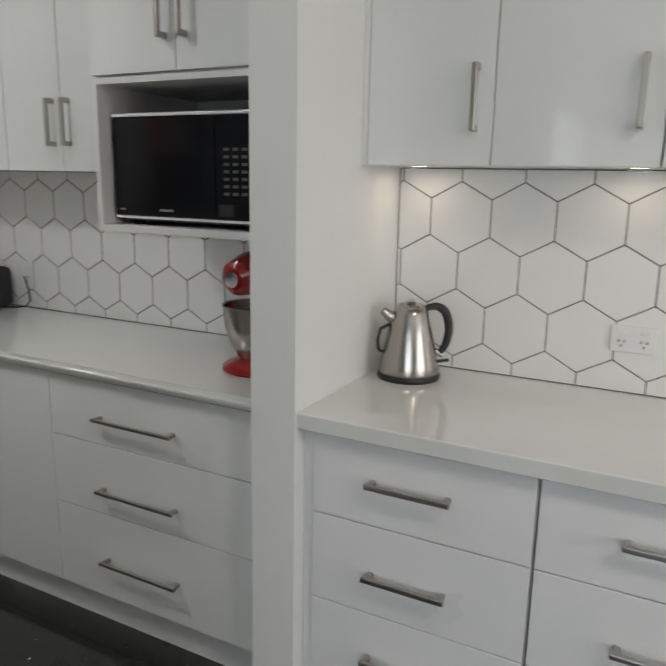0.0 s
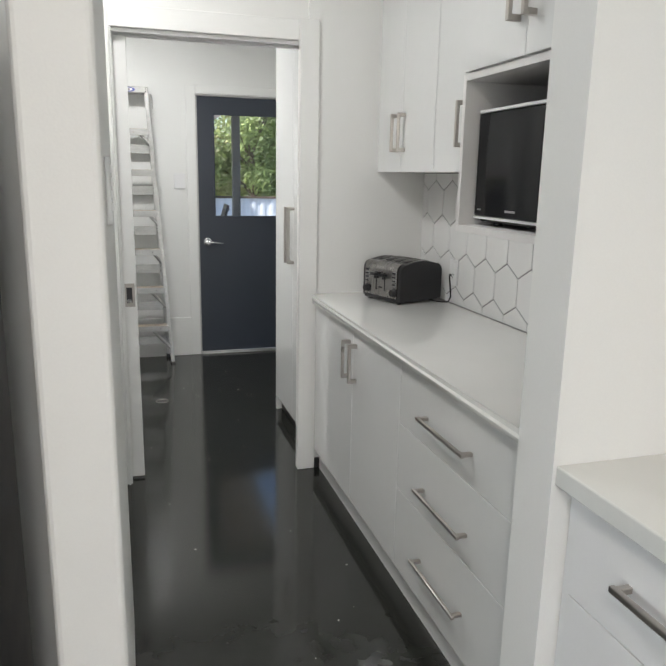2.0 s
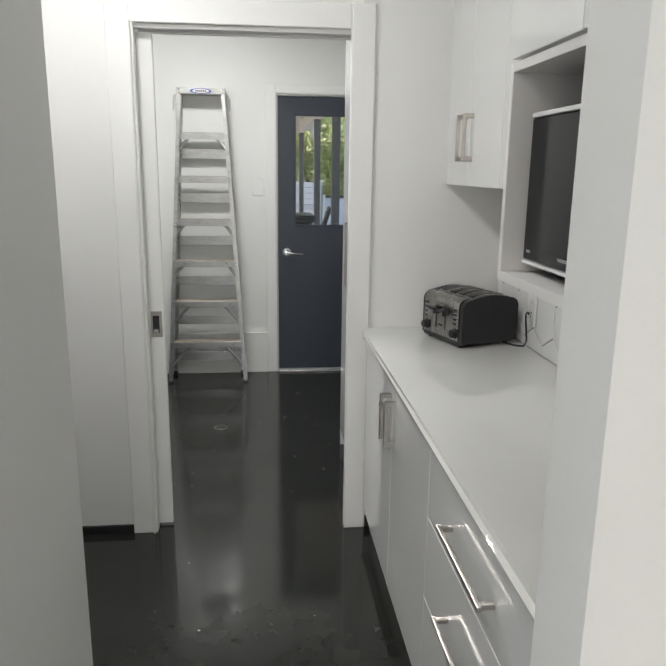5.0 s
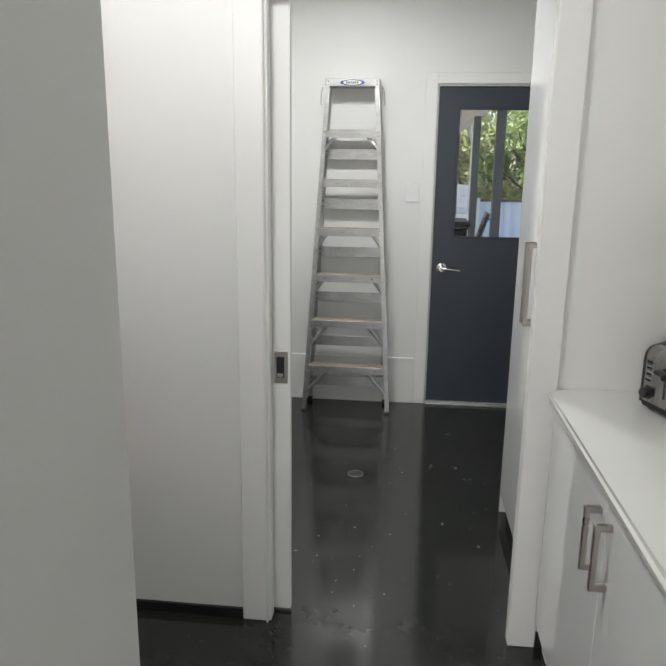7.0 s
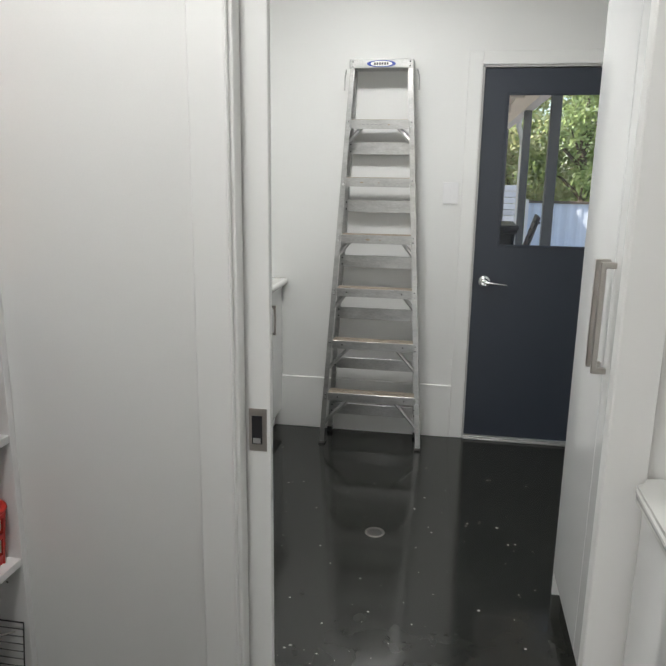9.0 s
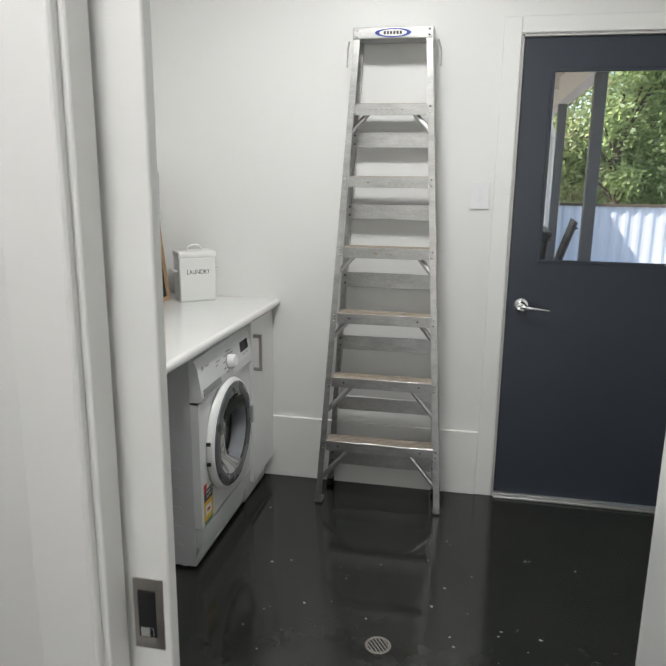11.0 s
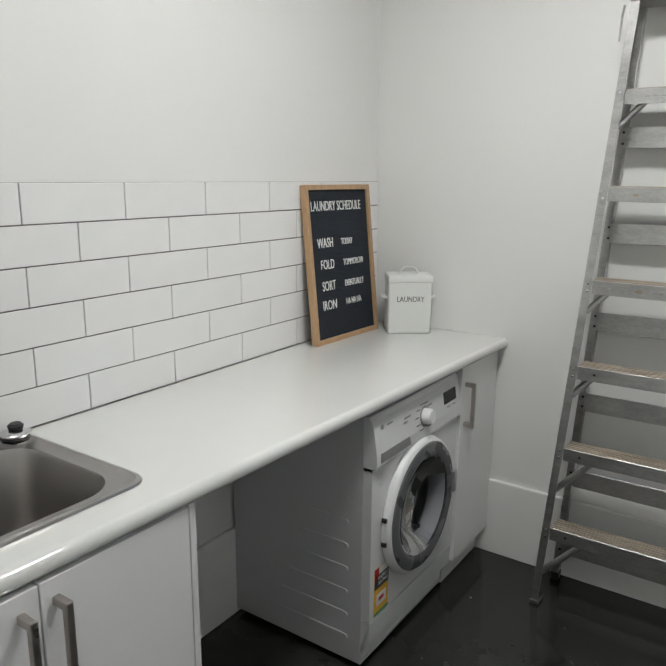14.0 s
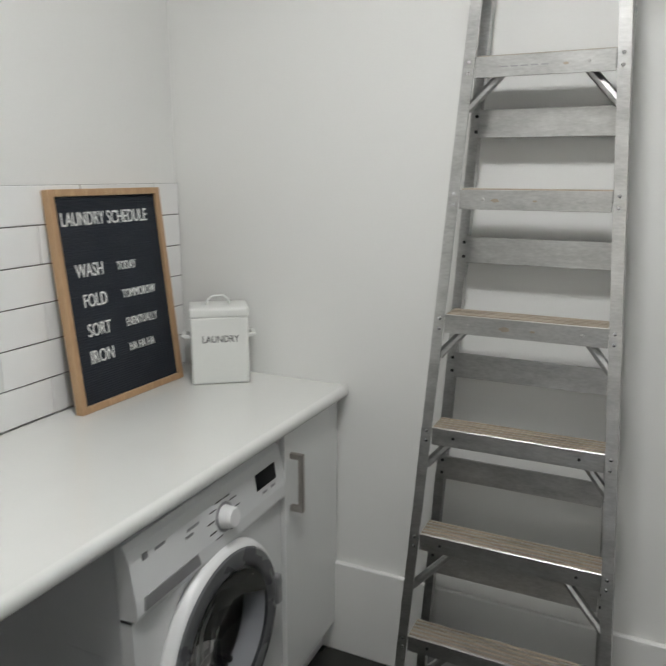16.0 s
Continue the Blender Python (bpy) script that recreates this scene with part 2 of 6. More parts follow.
leafy(M_LEAF, (0.5, 0.6, 0.26), 0.5)
leafy(M_LEAF2, (0.66, 0.66, 0.34), 0.5)
M_BARK = mat("bark", (0.1, 0.075, 0.055), 0.9, 0, 0.3, 8, 60, 0.4)
M_BROWNCL = mat("brown_vinyl", (0.06, 0.03, 0.022), 0.5, 0, 0.2, 8, 80, 0.05)

# ---- builders ----
LOCAL = set()


def thing(name, at, label, category, group="", kind="", local=False):
    """An Empty at the base of a thing. at: a place, or a pose when its parts are built in its own axes."""
    ob = new(name)
    ob.empty_display_size = 0.1
    ob.matrix_basis = at if isinstance(at, Matrix) else Matrix.Translation(at)
    if local or isinstance(at, Matrix):
        LOCAL.add(ob.name)
    return tagged(ob, label, category, group, kind)


def part(name, bm, material, parent, label="", smooth=False):
    me = bpy.data.meshes.new(name)
    bmesh.ops.recalc_face_normals(bm, faces=bm.faces)
    bm.to_mesh(me)
    bm.free()
    mats = material if isinstance(material, (list, tuple)) else [material]
    for m in mats:
        me.materials.append(m)
    if smooth:
        for p in me.polygons:
            p.use_smooth = p.area < 0.02 or max(abs(c_) for c_ in p.normal) < 0.9995
        me.set_sharp_from_angle(angle=radians(35))
        for p in me.polygons:
            if p.area > 0.02 and max(abs(c_) for c_ in p.normal) > 0.9995:
                p.use_smooth = False
    ob = new(name, me)
    ob.parent = parent
    if parent is not None and parent.type == "EMPTY" and parent.name not in LOCAL:
        ob.matrix_parent_inverse = parent.matrix_basis.inverted()
    if label:
        ob["label"] = label
    return ob


def solid(name, bm, material, label="", category="", kind="structure", smooth=False):
    ob = part(name, bm, material, None, "", smooth)
    return tagged(ob, label, category, "", kind)


def B():
    return bmesh.new()


def bx(bm, x0, x1, y0, y1, z0, z1, bev=0.0, seg=1, mi=0):
    x0, x1 = min(x0, x1), max(x0, x1)
    y0, y1 = min(y0, y1), max(y0, y1)
    z0, z1 = min(z0, z1), max(z0, z1)
    v = [bm.verts.new((x, y, z)) for x in (x0, x1) for y in (y0, y1) for z in (z0, z1)]
    fs = [bm.faces.new([v[i] for i in q]) for q in ((0, 1, 3, 2), (4, 6, 7, 5), (0, 4, 5, 1), (2, 3, 7, 6), (0, 2, 6, 4), (1, 5, 7, 3))]
    for f in fs:
        f.material_index = mi
    if bev:
        edges = list({e for f in fs for e in f.edges})
        r = bmesh.ops.bevel(bm, geom=edges, offset=bev, segments=seg, affect="EDGES", profile=0.5)
        for f in r["faces"]:
            f.material_index = mi
    return bm


def box(x0, x1, y0, y1, z0, z1, bev=0.0, seg=1):
    return bx(B(), x0, x1, y0, y1, z0, z1, bev, seg)


def ring(bm, c, u, w, r, n):
    return [bm.verts.new(c + u * (r * math.cos(2 * math.pi * i / n)) + w * (r * math.sin(2 * math.pi * i / n))) for i in range(n)]


def tube(bm, pts, r, n=10, caps=True):
    """A round bar along a line of points; r: one radius, or one for each point."""
    pts = [Vector(p) for p in pts]
    rs = r if isinstance(r, (list, tuple)) else [r] * len(pts)
    rings, u = [], None
    for i, p in enumerate(pts):
        d = (pts[min(i + 1, len(pts) - 1)] - pts[max(i - 1, 0)]).normalized()
        if u is None:
            u = d.orthogonal().normalized()
        u = (u - d * u.dot(d)).normalized()
        rings.append(ring(bm, p, u, d.cross(u), rs[i], n))
    for a, b in zip(rings, rings[1:]):
        for i in range(n):
            bm.faces.new((a[i], a[(i + 1) % n], b[(i + 1) % n], b[i]))
    if caps:
        bm.faces.new(rings[0][::-1])
        bm.faces.new(rings[-1])
    return bm


def lathe(bm, profile, c=(0, 0, 0), n=32, axis="z"):
    """Turns (radius, height) pairs round an axis through c."""
    c = Vector(c)
    u, w, a = {"z": ((1, 0, 0), (0, 1, 0), (0, 0, 1)), "x": ((0, 1, 0), (0, 0, 1), (1, 0, 0)), "y": ((0, 0, 1), (1, 0, 0), (0, 1, 0))}[axis]
    u, w, a = Vector(u), Vector(w), Vector(a)
    rings = []
    for r, h in profile:
        if r < 1e-6:
            rings.append([bm.verts.new(c + a * h)])
        else:
            rings.append(ring(bm, c + a * h, u, w, r, n))
    for p, q in zip(rings, rings[1:]):
        for i in range(n):
            j = (i + 1) % n
            if len(p) == 1 and len(q) == 1:
                continue
            if len(p) == 1:
                bm.faces.new((p[0], q[j], q[i]))
            elif len(q) == 1:
                bm.faces.new((p[i], p[j], q[0]))
            else:
                bm.faces.new((p[i], p[j], q[j], q[i]))
    return bm


def prism(bm, outline, lo, hi, axis="z"):
    """A flat outline drawn out along an axis. The outline's pairs are the two other axes in order."""
    def at(p, h):
        return {"z": (p[0], p[1], h), "x": (h, p[0], p[1]), "y": (p[0], h, p[1])}[axis]
    a = [bm.verts.new(at(p, lo)) for p in outline]
    b = [bm.verts.new(at(p, hi)) for p in outline]
    k = len(a)
    bm.faces.new(a[::-1])
    bm.faces.new(b)
    for i in range(k):
        bm.faces.new((a[i], a[(i + 1) % k], b[(i + 1) % k], b[i]))
    return bm


def round_rect(w, h, r, n=6, cx=0, cy=0):
    pts = []
    for sx, sy, a0 in ((1, 1, 0), (-1, 1, 90), (-1, -1, 180), (1, -1, 270)):
        for i in range(n + 1):
            a = radians(a0 + 90 * i / n)
            pts.append((cx + sx * (w / 2 - r) + r * math.cos(a), cy + sy * (h / 2 - r) + r * math.sin(a)))
    return pts


def words(name, text, size, material, parent, m, depth=0.001, align="LEFT", squeeze=1.0, label=""):
    cu = bpy.data.curves.new(name, "FONT")
    cu.body, cu.size, cu.extrude, cu.align_x = text, size, depth, align
    cu.resolution_u = 3
    tmp = new("tmp_text", cu)
    dg = bpy.context.evaluated_depsgraph_get()
    me = bpy.data.meshes.new_from_object(tmp.evaluated_get(dg))
    bpy.data.objects.remove(tmp)
    bpy.data.curves.remove(cu)
    me.transform(m @ Matrix.Diagonal((squeeze, 1, 1, 1)))
    me.materials.clear()
    me.materials.append(material)
    ob = new(name, me)
    ob.parent = parent
    if parent.type == "EMPTY" and parent.name not in LOCAL:
        ob.matrix_parent_inverse = parent.matrix_basis.inverted()
    if label:
        ob["label"] = label
    return ob


def bar_handle(parent, side, x, y, z, length, along, name="handle", label="brushed nickel bar handle", r=0.006, proud=0.032):
    """A squared bar on two posts. side: the way out of the front, -1 or 1 along x; along: 'y' or 'z'."""
    bm = B()
    xo = x + side * proud
    if along == "y":
        bx(bm, xo - r, xo + r, y - length / 2, y + length / 2, z - r, z + r, 0.0025, 2)
        for s in (-1, 1):
            yy = y + s * (length / 2 - 0.012)
            bx(bm, x, xo - side * r * 0.5, yy - 0.007, yy + 0.007, z - r, z + r, 0.0015)
    else:
        bx(bm, xo - r, xo + r, y - r, y + r, z - length / 2, z + length / 2, 0.0025, 2)
        for s in (-1, 1):
            zz = z + s * (length / 2 - 0.008)
            bx(bm, x, xo - side * r * 0.5, y - r, y + r, zz - 0.008, zz + 0.008, 0.0015)
    return part(name, bm, M_NICKEL, parent, label)


# ---- the structure ----
CEIL = 2.7
G = thing  # short name
floor = solid("floor", box(-5.2, 1.05, -9.6, 0.12, -0.2, 0.0), M_CONC, "polished dark concrete floor with pale specks", "floor")
ceiling = solid("ceiling", box(-5.2, 1.05, -9.6, 0.12, CEIL, CEIL + 0.12), M_CEIL, "plain white plasterboard ceiling", "ceiling")


def wall(name, boxes, label="smooth white painted wall", material=None):
    bm = B()
    for b in boxes:
        bx(bm, *b)
    return solid(name, bm, material or M_WALL, label, "wall")


DH = 2.045
# far wall of the laundry with the back door's opening
wall("wall_north", [(-1.77, -0.012, 0.0, 0.12, 0, CEIL), (0.832, 1.05, 0.0, 0.12, 0, CEIL), (-0.012, 0.832, 0.0, 0.12, DH + 0.008, CEIL)])
wall("wall_laundry_west", [(-1.77, -1.652, -2.40, -0.0, 0, CEIL)])
wall("wall_laundry_east", [(0.94, 1.05, -2.28, 0.0, 0, CEIL)])
# wall with the sliding door: two skins left of the opening, with the door's cavity between
OL, OR, FACE, BACK = -0.602, 0.213, -2.40, -2.28
wall("wall_middle", [(-1.652, OL, FACE, -2.362, 0, CEIL), (-1.652, OL, -2.315, BACK, 0, CEIL), (OR + 0.045, 0.94, FACE - 0.028, BACK, 0, CEIL), (OL, OR + 0.045, FACE, BACK, DH, CEIL)])
wall("wall_pantry_east", [(0.862, 1.05, -6.6, FACE, 0, CEIL)])
wall("wall_pantry_west", [(-1.68, -1.565, -3.6, FACE, 0, CEIL)])
wall("wall_nib", [(0.225, 0.862, -4.515, -4.385, 0, CEIL)], "white square-edged end wall between kitchen and pantry")
bm = B()
bx(bm, -0.718, -0.60, -4.49, -3.5, 0, CEIL, 0.012, 3)
bx(bm, -1.68, -0.718, -3.6, -3.502, 0, CEIL)
solid("wall_near", bm, M_WALL, "white rendered wall with softly rounded corners", "wall")
# the kitchen around and behind the camera, with its two windows
wall("wall_kitchen_north", [(-5.2, -0.72, -3.74, -3.604, 0, CEIL)])
wall("wall_kitchen_west", [(-5.2, -5.05, -9.6, -7.75, 0, CEIL), (-5.2, -5.05, -5.45, -3.74, 0, CEIL), (-5.2, -5.05, -7.75, -5.45, 0, 0.8), (-5.2, -5.05, -7.75, -5.45, 2.4, CEIL)])
wall("wall_kitchen_south", [(-5.05, -2.55, -9.6, -9.45, 0, CEIL), (0.15, 1.05, -9.6, -9.45, 0, CEIL), (-2.55, 0.15, -9.6, -9.45, 0, 0.8), (-2.55, 0.15, -9.6, -9.45, 2.4, CEIL)])
wall("wall_kitchen_east", [(0.9, 1.05, -9.45, -6.6, 0, CEIL)])

# pantry wall: shadow gap painted black where skirting would be, and a black kick
solid("shadow_gap_and_kick", bx(box(-1.19, -0.69, -2.412, -2.4, 0, 0.035), 0.305, 0.40, -2.44, -2.4275, 0, 0.05), M_KICK, "black strip painting the shadow gap at the wall's foot, and a black kick", "skirting")
# tall laundry skirting
bm = B()
bx(bm, -1.13, -0.088, -0.017, 0.0, 0, 0.315, 0.003)
solid("baseboard_laundry", bm, M_TRIM, "tall white painted skirting board", "skirting")


def architrave(name, x0, x1, top, y, out, w, parent_label):
    bm = B()
    t = 0.018 * out
    bx(bm, x0 - w, x0, y, y + t, 0, top + w, 0.003)
    bx(bm, x1, x1 + w, y, y + 0.046 * out, 0, top + w, 0.003)
    bx(bm, x0, x1, y, y + t, top, top + w, 0.003)
    return solid(name, bm, M_TRIM, parent_label, "door frame")


architrave("trim_middle", OL, OR, DH, FACE, -1, 0.088, "white painted architrave round the sliding door's opening")
bm = B()
bx(bm, -0.088, -0.014, -0.012, 0, 0, DH + 0.075, 0.003)
bx(bm, 0.834, 0.908, -0.012, 0, 0, DH + 0.075, 0.003)
bx(bm, -0.014, 0.834, -0.012, 0, DH + 0.01, DH + 0.075, 0.003)
solid("trim_back_door", bm, M_TRIM, "flat white painted architrave round the back door", "door frame")
# jamb linings with the track slot
bm = B()
bx(bm, OL, OL + 0.012, -2.415, -2.366, 0, DH, 0.002)
bx(bm, OL - 0.004, OL + 0.004, -2.43, -2.414, 0, DH + 0.004, 0.003)
bx(bm, OR + 0.034, OR + 0.0448, -2.399, BACK + 0.003, 0, DH, 0.002)
bx(bm, OL + 0.012, OR + 0.033, -2.399, -2.37, DH - 0.016, DH, 0.002)
bx(bm, OL + 0.012, OR + 0.033, -2.312, BACK + 0.003, DH - 0.016, DH, 0.002)
solid("trim_jamb", bm, M_TRIM, "white jamb lining with a slot for the sliding door", "door frame")
bm = B()
bx(bm, OL + 0.012, OR - 0.012, -2.368, -2.314, DH - 0.006, DH - 0.001)
solid("door_track", bm, M_NICKEL, "metal track of the sliding door in the head jamb", "door track")

# sliding door, nearly all of it in the wall's cavity
door = G("door_1", (-0.9, -2.337, 0.01), "white cavity sliding door, pushed open into the wall", "door", kind="structure")
leaf = part("leaf", box(-1.34, -0.532, -2.356, -2.332, 0.012, 2.022, 0.002), M_TRIM, door)
bm = B()
bx(bm, -0.585, -0.541, -2.3575, -2.3562, 0.852, 0.96, 0.0005)
pull = part("flush_pull", bm, M_NICKEL, leaf, "satin metal flush pull plate")
# proud black plate; its colour gives the shade inside the finger hole
bm = B()
bx(bm, -0.578, -0.552, -2.3588, -2.3576, 0.87, 0.942, 0.0005)
part("hollow_shade", bm, M_BLACK, pull, "black plate painting the shade in the finger hole")
bm = B()
bx(bm, -0.575, -0.556, -2.3602, -2.3589, 0.872, 0.886, 0.0004)
part("lip", bm, M_CHROME, pull)

# back door
door = G("door_2", (0.41, 0.02, 0), "closed slate-blue door with a clear glass upper panel", "door", kind="structure")
bm = B()
Y0, Y1 = 0.004, 0.042
for q in ((0.0, 0.12, 0.022, 2.038), (0.70, 0.82, 0.022, 2.038), (0.12, 0.70, 0.022, 1.128), (0.12, 0.70, 1.908, 2.038)):
    bx(bm, q[0], q[1], Y0, Y1, q[2], q[3])
bmesh.ops.remove_doubles(bm, verts=bm.verts, dist=0.0005)
leaf = part("leaf", bm, M_DOOR, door)
bm = B()
for q in ((0.116, 0.13, 1.118, 1.918), (0.69, 0.704, 1.118, 1.918), (0.13, 0.69, 1.118, 1.132), (0.13, 0.69, 1.904, 1.918)):
    bx(bm, q[0], q[1], Y0 - 0.006, Y0 + 0.004, q[2], q[3], 0.002)
part("glazing_bead", bm, M_DOOR, leaf)
pane = part("pane", box(0.121, 0.699, 0.02, 0.025, 1.129, 1.907), M_GLASS, leaf, "clear glass pane")
pane.visible_shadow = False
bm = B()
lathe(bm, [(0.0, 0), (0.033, 0), (0.033, -0.006), (0.029, -0.011), (0.022, -0.014), (0.021, -0.03), (0.023, -0.042), (0.018, -0.052), (0.0, -0.054)], (0.062, Y0, 0.925), 24, "y")
rose = part("lever_rose", bm, M_CHROME, door, "round chrome lever rose", True)
bm = B()
tube(bm, [(0.062, -0.04, 0.925), (0.085, -0.05, 0.924), (0.12, -0.052, 0.921), (0.18, -0.05, 0.915)], [0.009, 0.009, 0.007, 0.006], 12)
part("lever", bm, M_CHROME, rose, "slim chrome lever", True)
part("latch_plate", box(-0.006, 0.0005, 0.002, 0.03, 0.88, 0.95), M_BLACK, door)
bm = B()
bx(bm, -0.012, -0.002, -0.01, 0.05, 0, DH, 0.001)
bx(bm, 0.822, 0.832, -0.01, 0.05, 0, DH, 0.001)
bx(bm, -0.002, 0.822, -0.01, 0.05, DH - 0.004, DH + 0.006, 0.001)
part("door_frame", bm, M_GREYKICK, door, "thin pale metal door frame")
part("threshold", bx(box(-0.002, 0.822, -0.03, 0.07, 0, 0.012, 0.003), -0.002, 0.822, -0.012, 0.004, 0.012, 0.02, 0.002), M_ALU, door, "aluminium threshold strip")


def window(name, x0, x1, y0, y1, z0, z1):
    """A fixed window of the setting; its wall runs along the longer side."""
    w = G(name, ((x0 + x1) / 2, (y0 + y1) / 2, z0), "white framed window with clear panes", "window", kind="structure")
    bm = B()
    if x1 - x0 > y1 - y0:
        for a, b, c, d in ((x0, x0 + 0.05, z0, z1), (x1 - 0.05, x1, z0, z1), (x0 + 0.05, x1 - 0.05, z0, z0 + 0.05), (x0 + 0.05, x1 - 0.05, z1 - 0.05, z1), ((x0 + x1) / 2 - 0.025, (x0 + x1) / 2 + 0.025, z0 + 0.05, z1 - 0.05)):
            bx(bm, a, b, y0 + 0.04, y1 - 0.04, c, d)
        g = box(x0 + 0.05, x1 - 0.05, (y0 + y1) / 2, (y0 + y1) / 2 + 0.005, z0 + 0.05, z1 - 0.05)
    else:
        for a, b, c, d in ((y0, y0 + 0.05, z0, z1), (y1 - 0.05, y1, z0, z1), (y0 + 0.05, y1 - 0.05, z0, z0 + 0.05), (y0 + 0.05, y1 - 0.05, z1 - 0.05, z1), ((y0 + y1) / 2 - 0.025, (y0 + y1) / 2 + 0.025, z0 + 0.05, z1 - 0.05)):
            bx(bm, x0 + 0.04, x1 - 0.04, a, b, c, d)
        g = box((x0 + x1) / 2, (x0 + x1) / 2 + 0.005, y0 + 0.05, y1 - 0.05, z0 + 0.05, z1 - 0.05)
    part("window_frame", bm, M_TRIM, w)
    p = part("pane", g, M_GLASS, w)
    p.visible_shadow = False


window("window_1", -5.2, -5.05, -7.75, -5.45, 0.8, 2.4)
window("window_2", -2.55, 0.15, -9.6, -9.45, 0.8, 2.4)


def assumed_ceiling_light(x, y, watts, r=0.17, tint=(1.0, 1.0, 0.995)):
    """A flush round ceiling light with a shallow opal dish, assumed and out of view."""
    d = G("assumed_ceiling_light", (x, y, CEIL - 0.06), "round opal flush-mounted ceiling light, switched on, assumed and out of view", "ceiling light", "ceiling lights")
    part("rim", lathe(B(), [(r, 0.0), (r + 0.012, 0.0), (r + 0.012, -0.03), (r, -0.034)], (x, y, CEIL - 0.0005), 40), M_NICKEL, d)
    part("dish", lathe(B(), [(r, -0.03), (r * 0.9, -0.044), (r * 0.5, -0.054), (0, -0.058)], (x, y, CEIL), 40), M_LED, d, "glowing opal dish", True)
    lamp = new("assumed_ceiling_lamp", bpy.data.lights.new("assumed_ceiling_lamp", "AREA"))
    lamp.data.shape, lamp.data.size, lamp.data.energy, lamp.data.color = "DISK", 2 * r, watts, tint
    lamp.matrix_world = look((x, y, CEIL - 0.062), (x, y + 0.001, 0))


# unseen pantry and kitchen lights are added fill; the laundry's follows the ladder's shadows
assumed_ceiling_light(-0.68, -3.25, 7.0)
assumed_ceiling_light(-0.55, -1.17, 12)
assumed_ceiling_light(-0.9, -6.4, 10.4, tint=(1.0, 0.9, 0.8))
# ---- pantry joinery ----


def front(name, parent, x, side, y0, y1, z0, z1, material=None, gap=0.0015):
    """A door or drawer front, 18 mm thick, its face at x and facing side."""
    return part(name, box(x, x - side * 0.018, y0 + gap, y1 - gap, z0 + gap, z1 - gap, 0.0012), material or M_GLOSS, parent)


def carcass(parent, x, side, back, y0, y1, z0, z1, top=True):
    """The case of a cabinet: sides, top, bottom and back board."""
    bm = B()
    xf = x - side * 0.019
    t = 0.016
    bx(bm, xf, back, y0, y0 + t, z0, z1)
    bx(bm, xf, back, y1 - t, y1, z0, z1)
    bx(bm, xf, back, y0 + t, y1 - t, z0, z0 + t)
    if top:
        bx(bm, xf, back, y0 + t, y1 - t, z1 - t, z1)
    bx(bm, back + side * 0.006, back, y0 + t, y1 - t, z0 + t, z1 - t)
    return part("body", bm, M_CARC, parent)


PX, PBACK = 0.29, 0.845  # face of the pantry's lower fronts, and the wall behind
# drawer unit
c = G("drawer_cabinet", (0.55, -3.97, 0), "gloss white three-drawer base cabinet with bar handles", "cabinet", "pantry base cabinets")
carcass(c, PX, -1, PBACK, -4.384, -3.56, 0.11, 0.858)
for z0, z1, hz in ((0.648, 0.856, 0.738), (0.412, 0.648, 0.5), (0.115, 0.412, 0.254)):
    d = front("drawer", c, PX, -1, -4.382, -3.56, z0, z1)
    bar_handle(d, -1, PX, -3.927, hz, 0.31, "y", r=0.0055)
part("kickboard", box(0.325, 0.34, -4.384, -3.56, 0, 0.11), M_SATIN, c)
# two-door unit
c = G("base_cabinet", (0.55, -3.0, 0), "gloss white two-door base cabinet with paired handles", "cabinet", "pantry base cabinets")
carcass(c, PX, -1, PBACK, -3.56, -2.47, 0.11, 0.858)
for y0, y1, hy in ((-3.56, -3.055, -3.10), (-3.055, -2.47, -3.015)):
    d = front("door", c, PX, -1, y0, y1, 0.115, 0.856)
    bar_handle(d, -1, PX, hy, 0.728, 0.16, "z", r=0.0065)
part("kickboard", box(0.325, 0.34, -3.56, -2.455, 0, 0.11), M_SATIN, c)
part("filler", box(0.325, 0.345, -2.47, -2.401, 0.115, 0.856), M_SATIN, c, "white filler strip")


def worktop(name, x_front, x_back, y0, y1, z, t, r, label, side):
    """A bench top whose front edge is rounded over."""
    n = 6
    pts = [(x_back, z), (x_back, z - t)]
    lower = [(x_front + side * (-r + r * math.cos(radians(a))), z - t + r - r * math.sin(radians(a))) for a in [90 - 90 * i / n for i in range(n + 1)]]
    upper = [(x_front + side * (-r + r * math.cos(radians(a))), z - r + r * math.sin(radians(a))) for a in [90 * i / n for i in range(n + 1)]]
    outline = pts + lower + upper
    bm = B()
    prism(bm, outline, y0, y1, "y")
    ob = part(name, bm, M_STONE, None, "", True)
    return tagged(ob, label, "worktop")


bm = B()
cr = 0.035
XE = 0.272
plan = [(0.844, -2.429), (XE + cr, -2.429)] + [(XE + cr - cr * math.sin(radians(15 * i)), -2.429 - 0.05 + 0.05 * math.cos(radians(15 * i))) for i in range(1, 7)] + [(0.258, -4.384), (0.844, -4.384)]
prism(bm, plan, 0.864, 0.90)
bmesh.ops.bevel(bm, geom=[e for e in bm.edges if abs(e.verts[0].co.z - e.verts[1].co.z) < 1e-6 and max(v.co.x for v in e.verts) < 0.31 and max(v.co.y for v in e.verts) < -2.4285], offset=0.015, segments=4, affect="EDGES")
tagged(part("pantry_worktop", bm, M_STONE, None, "", True), "glossy white pantry benchtop with a rounded front edge", "worktop")

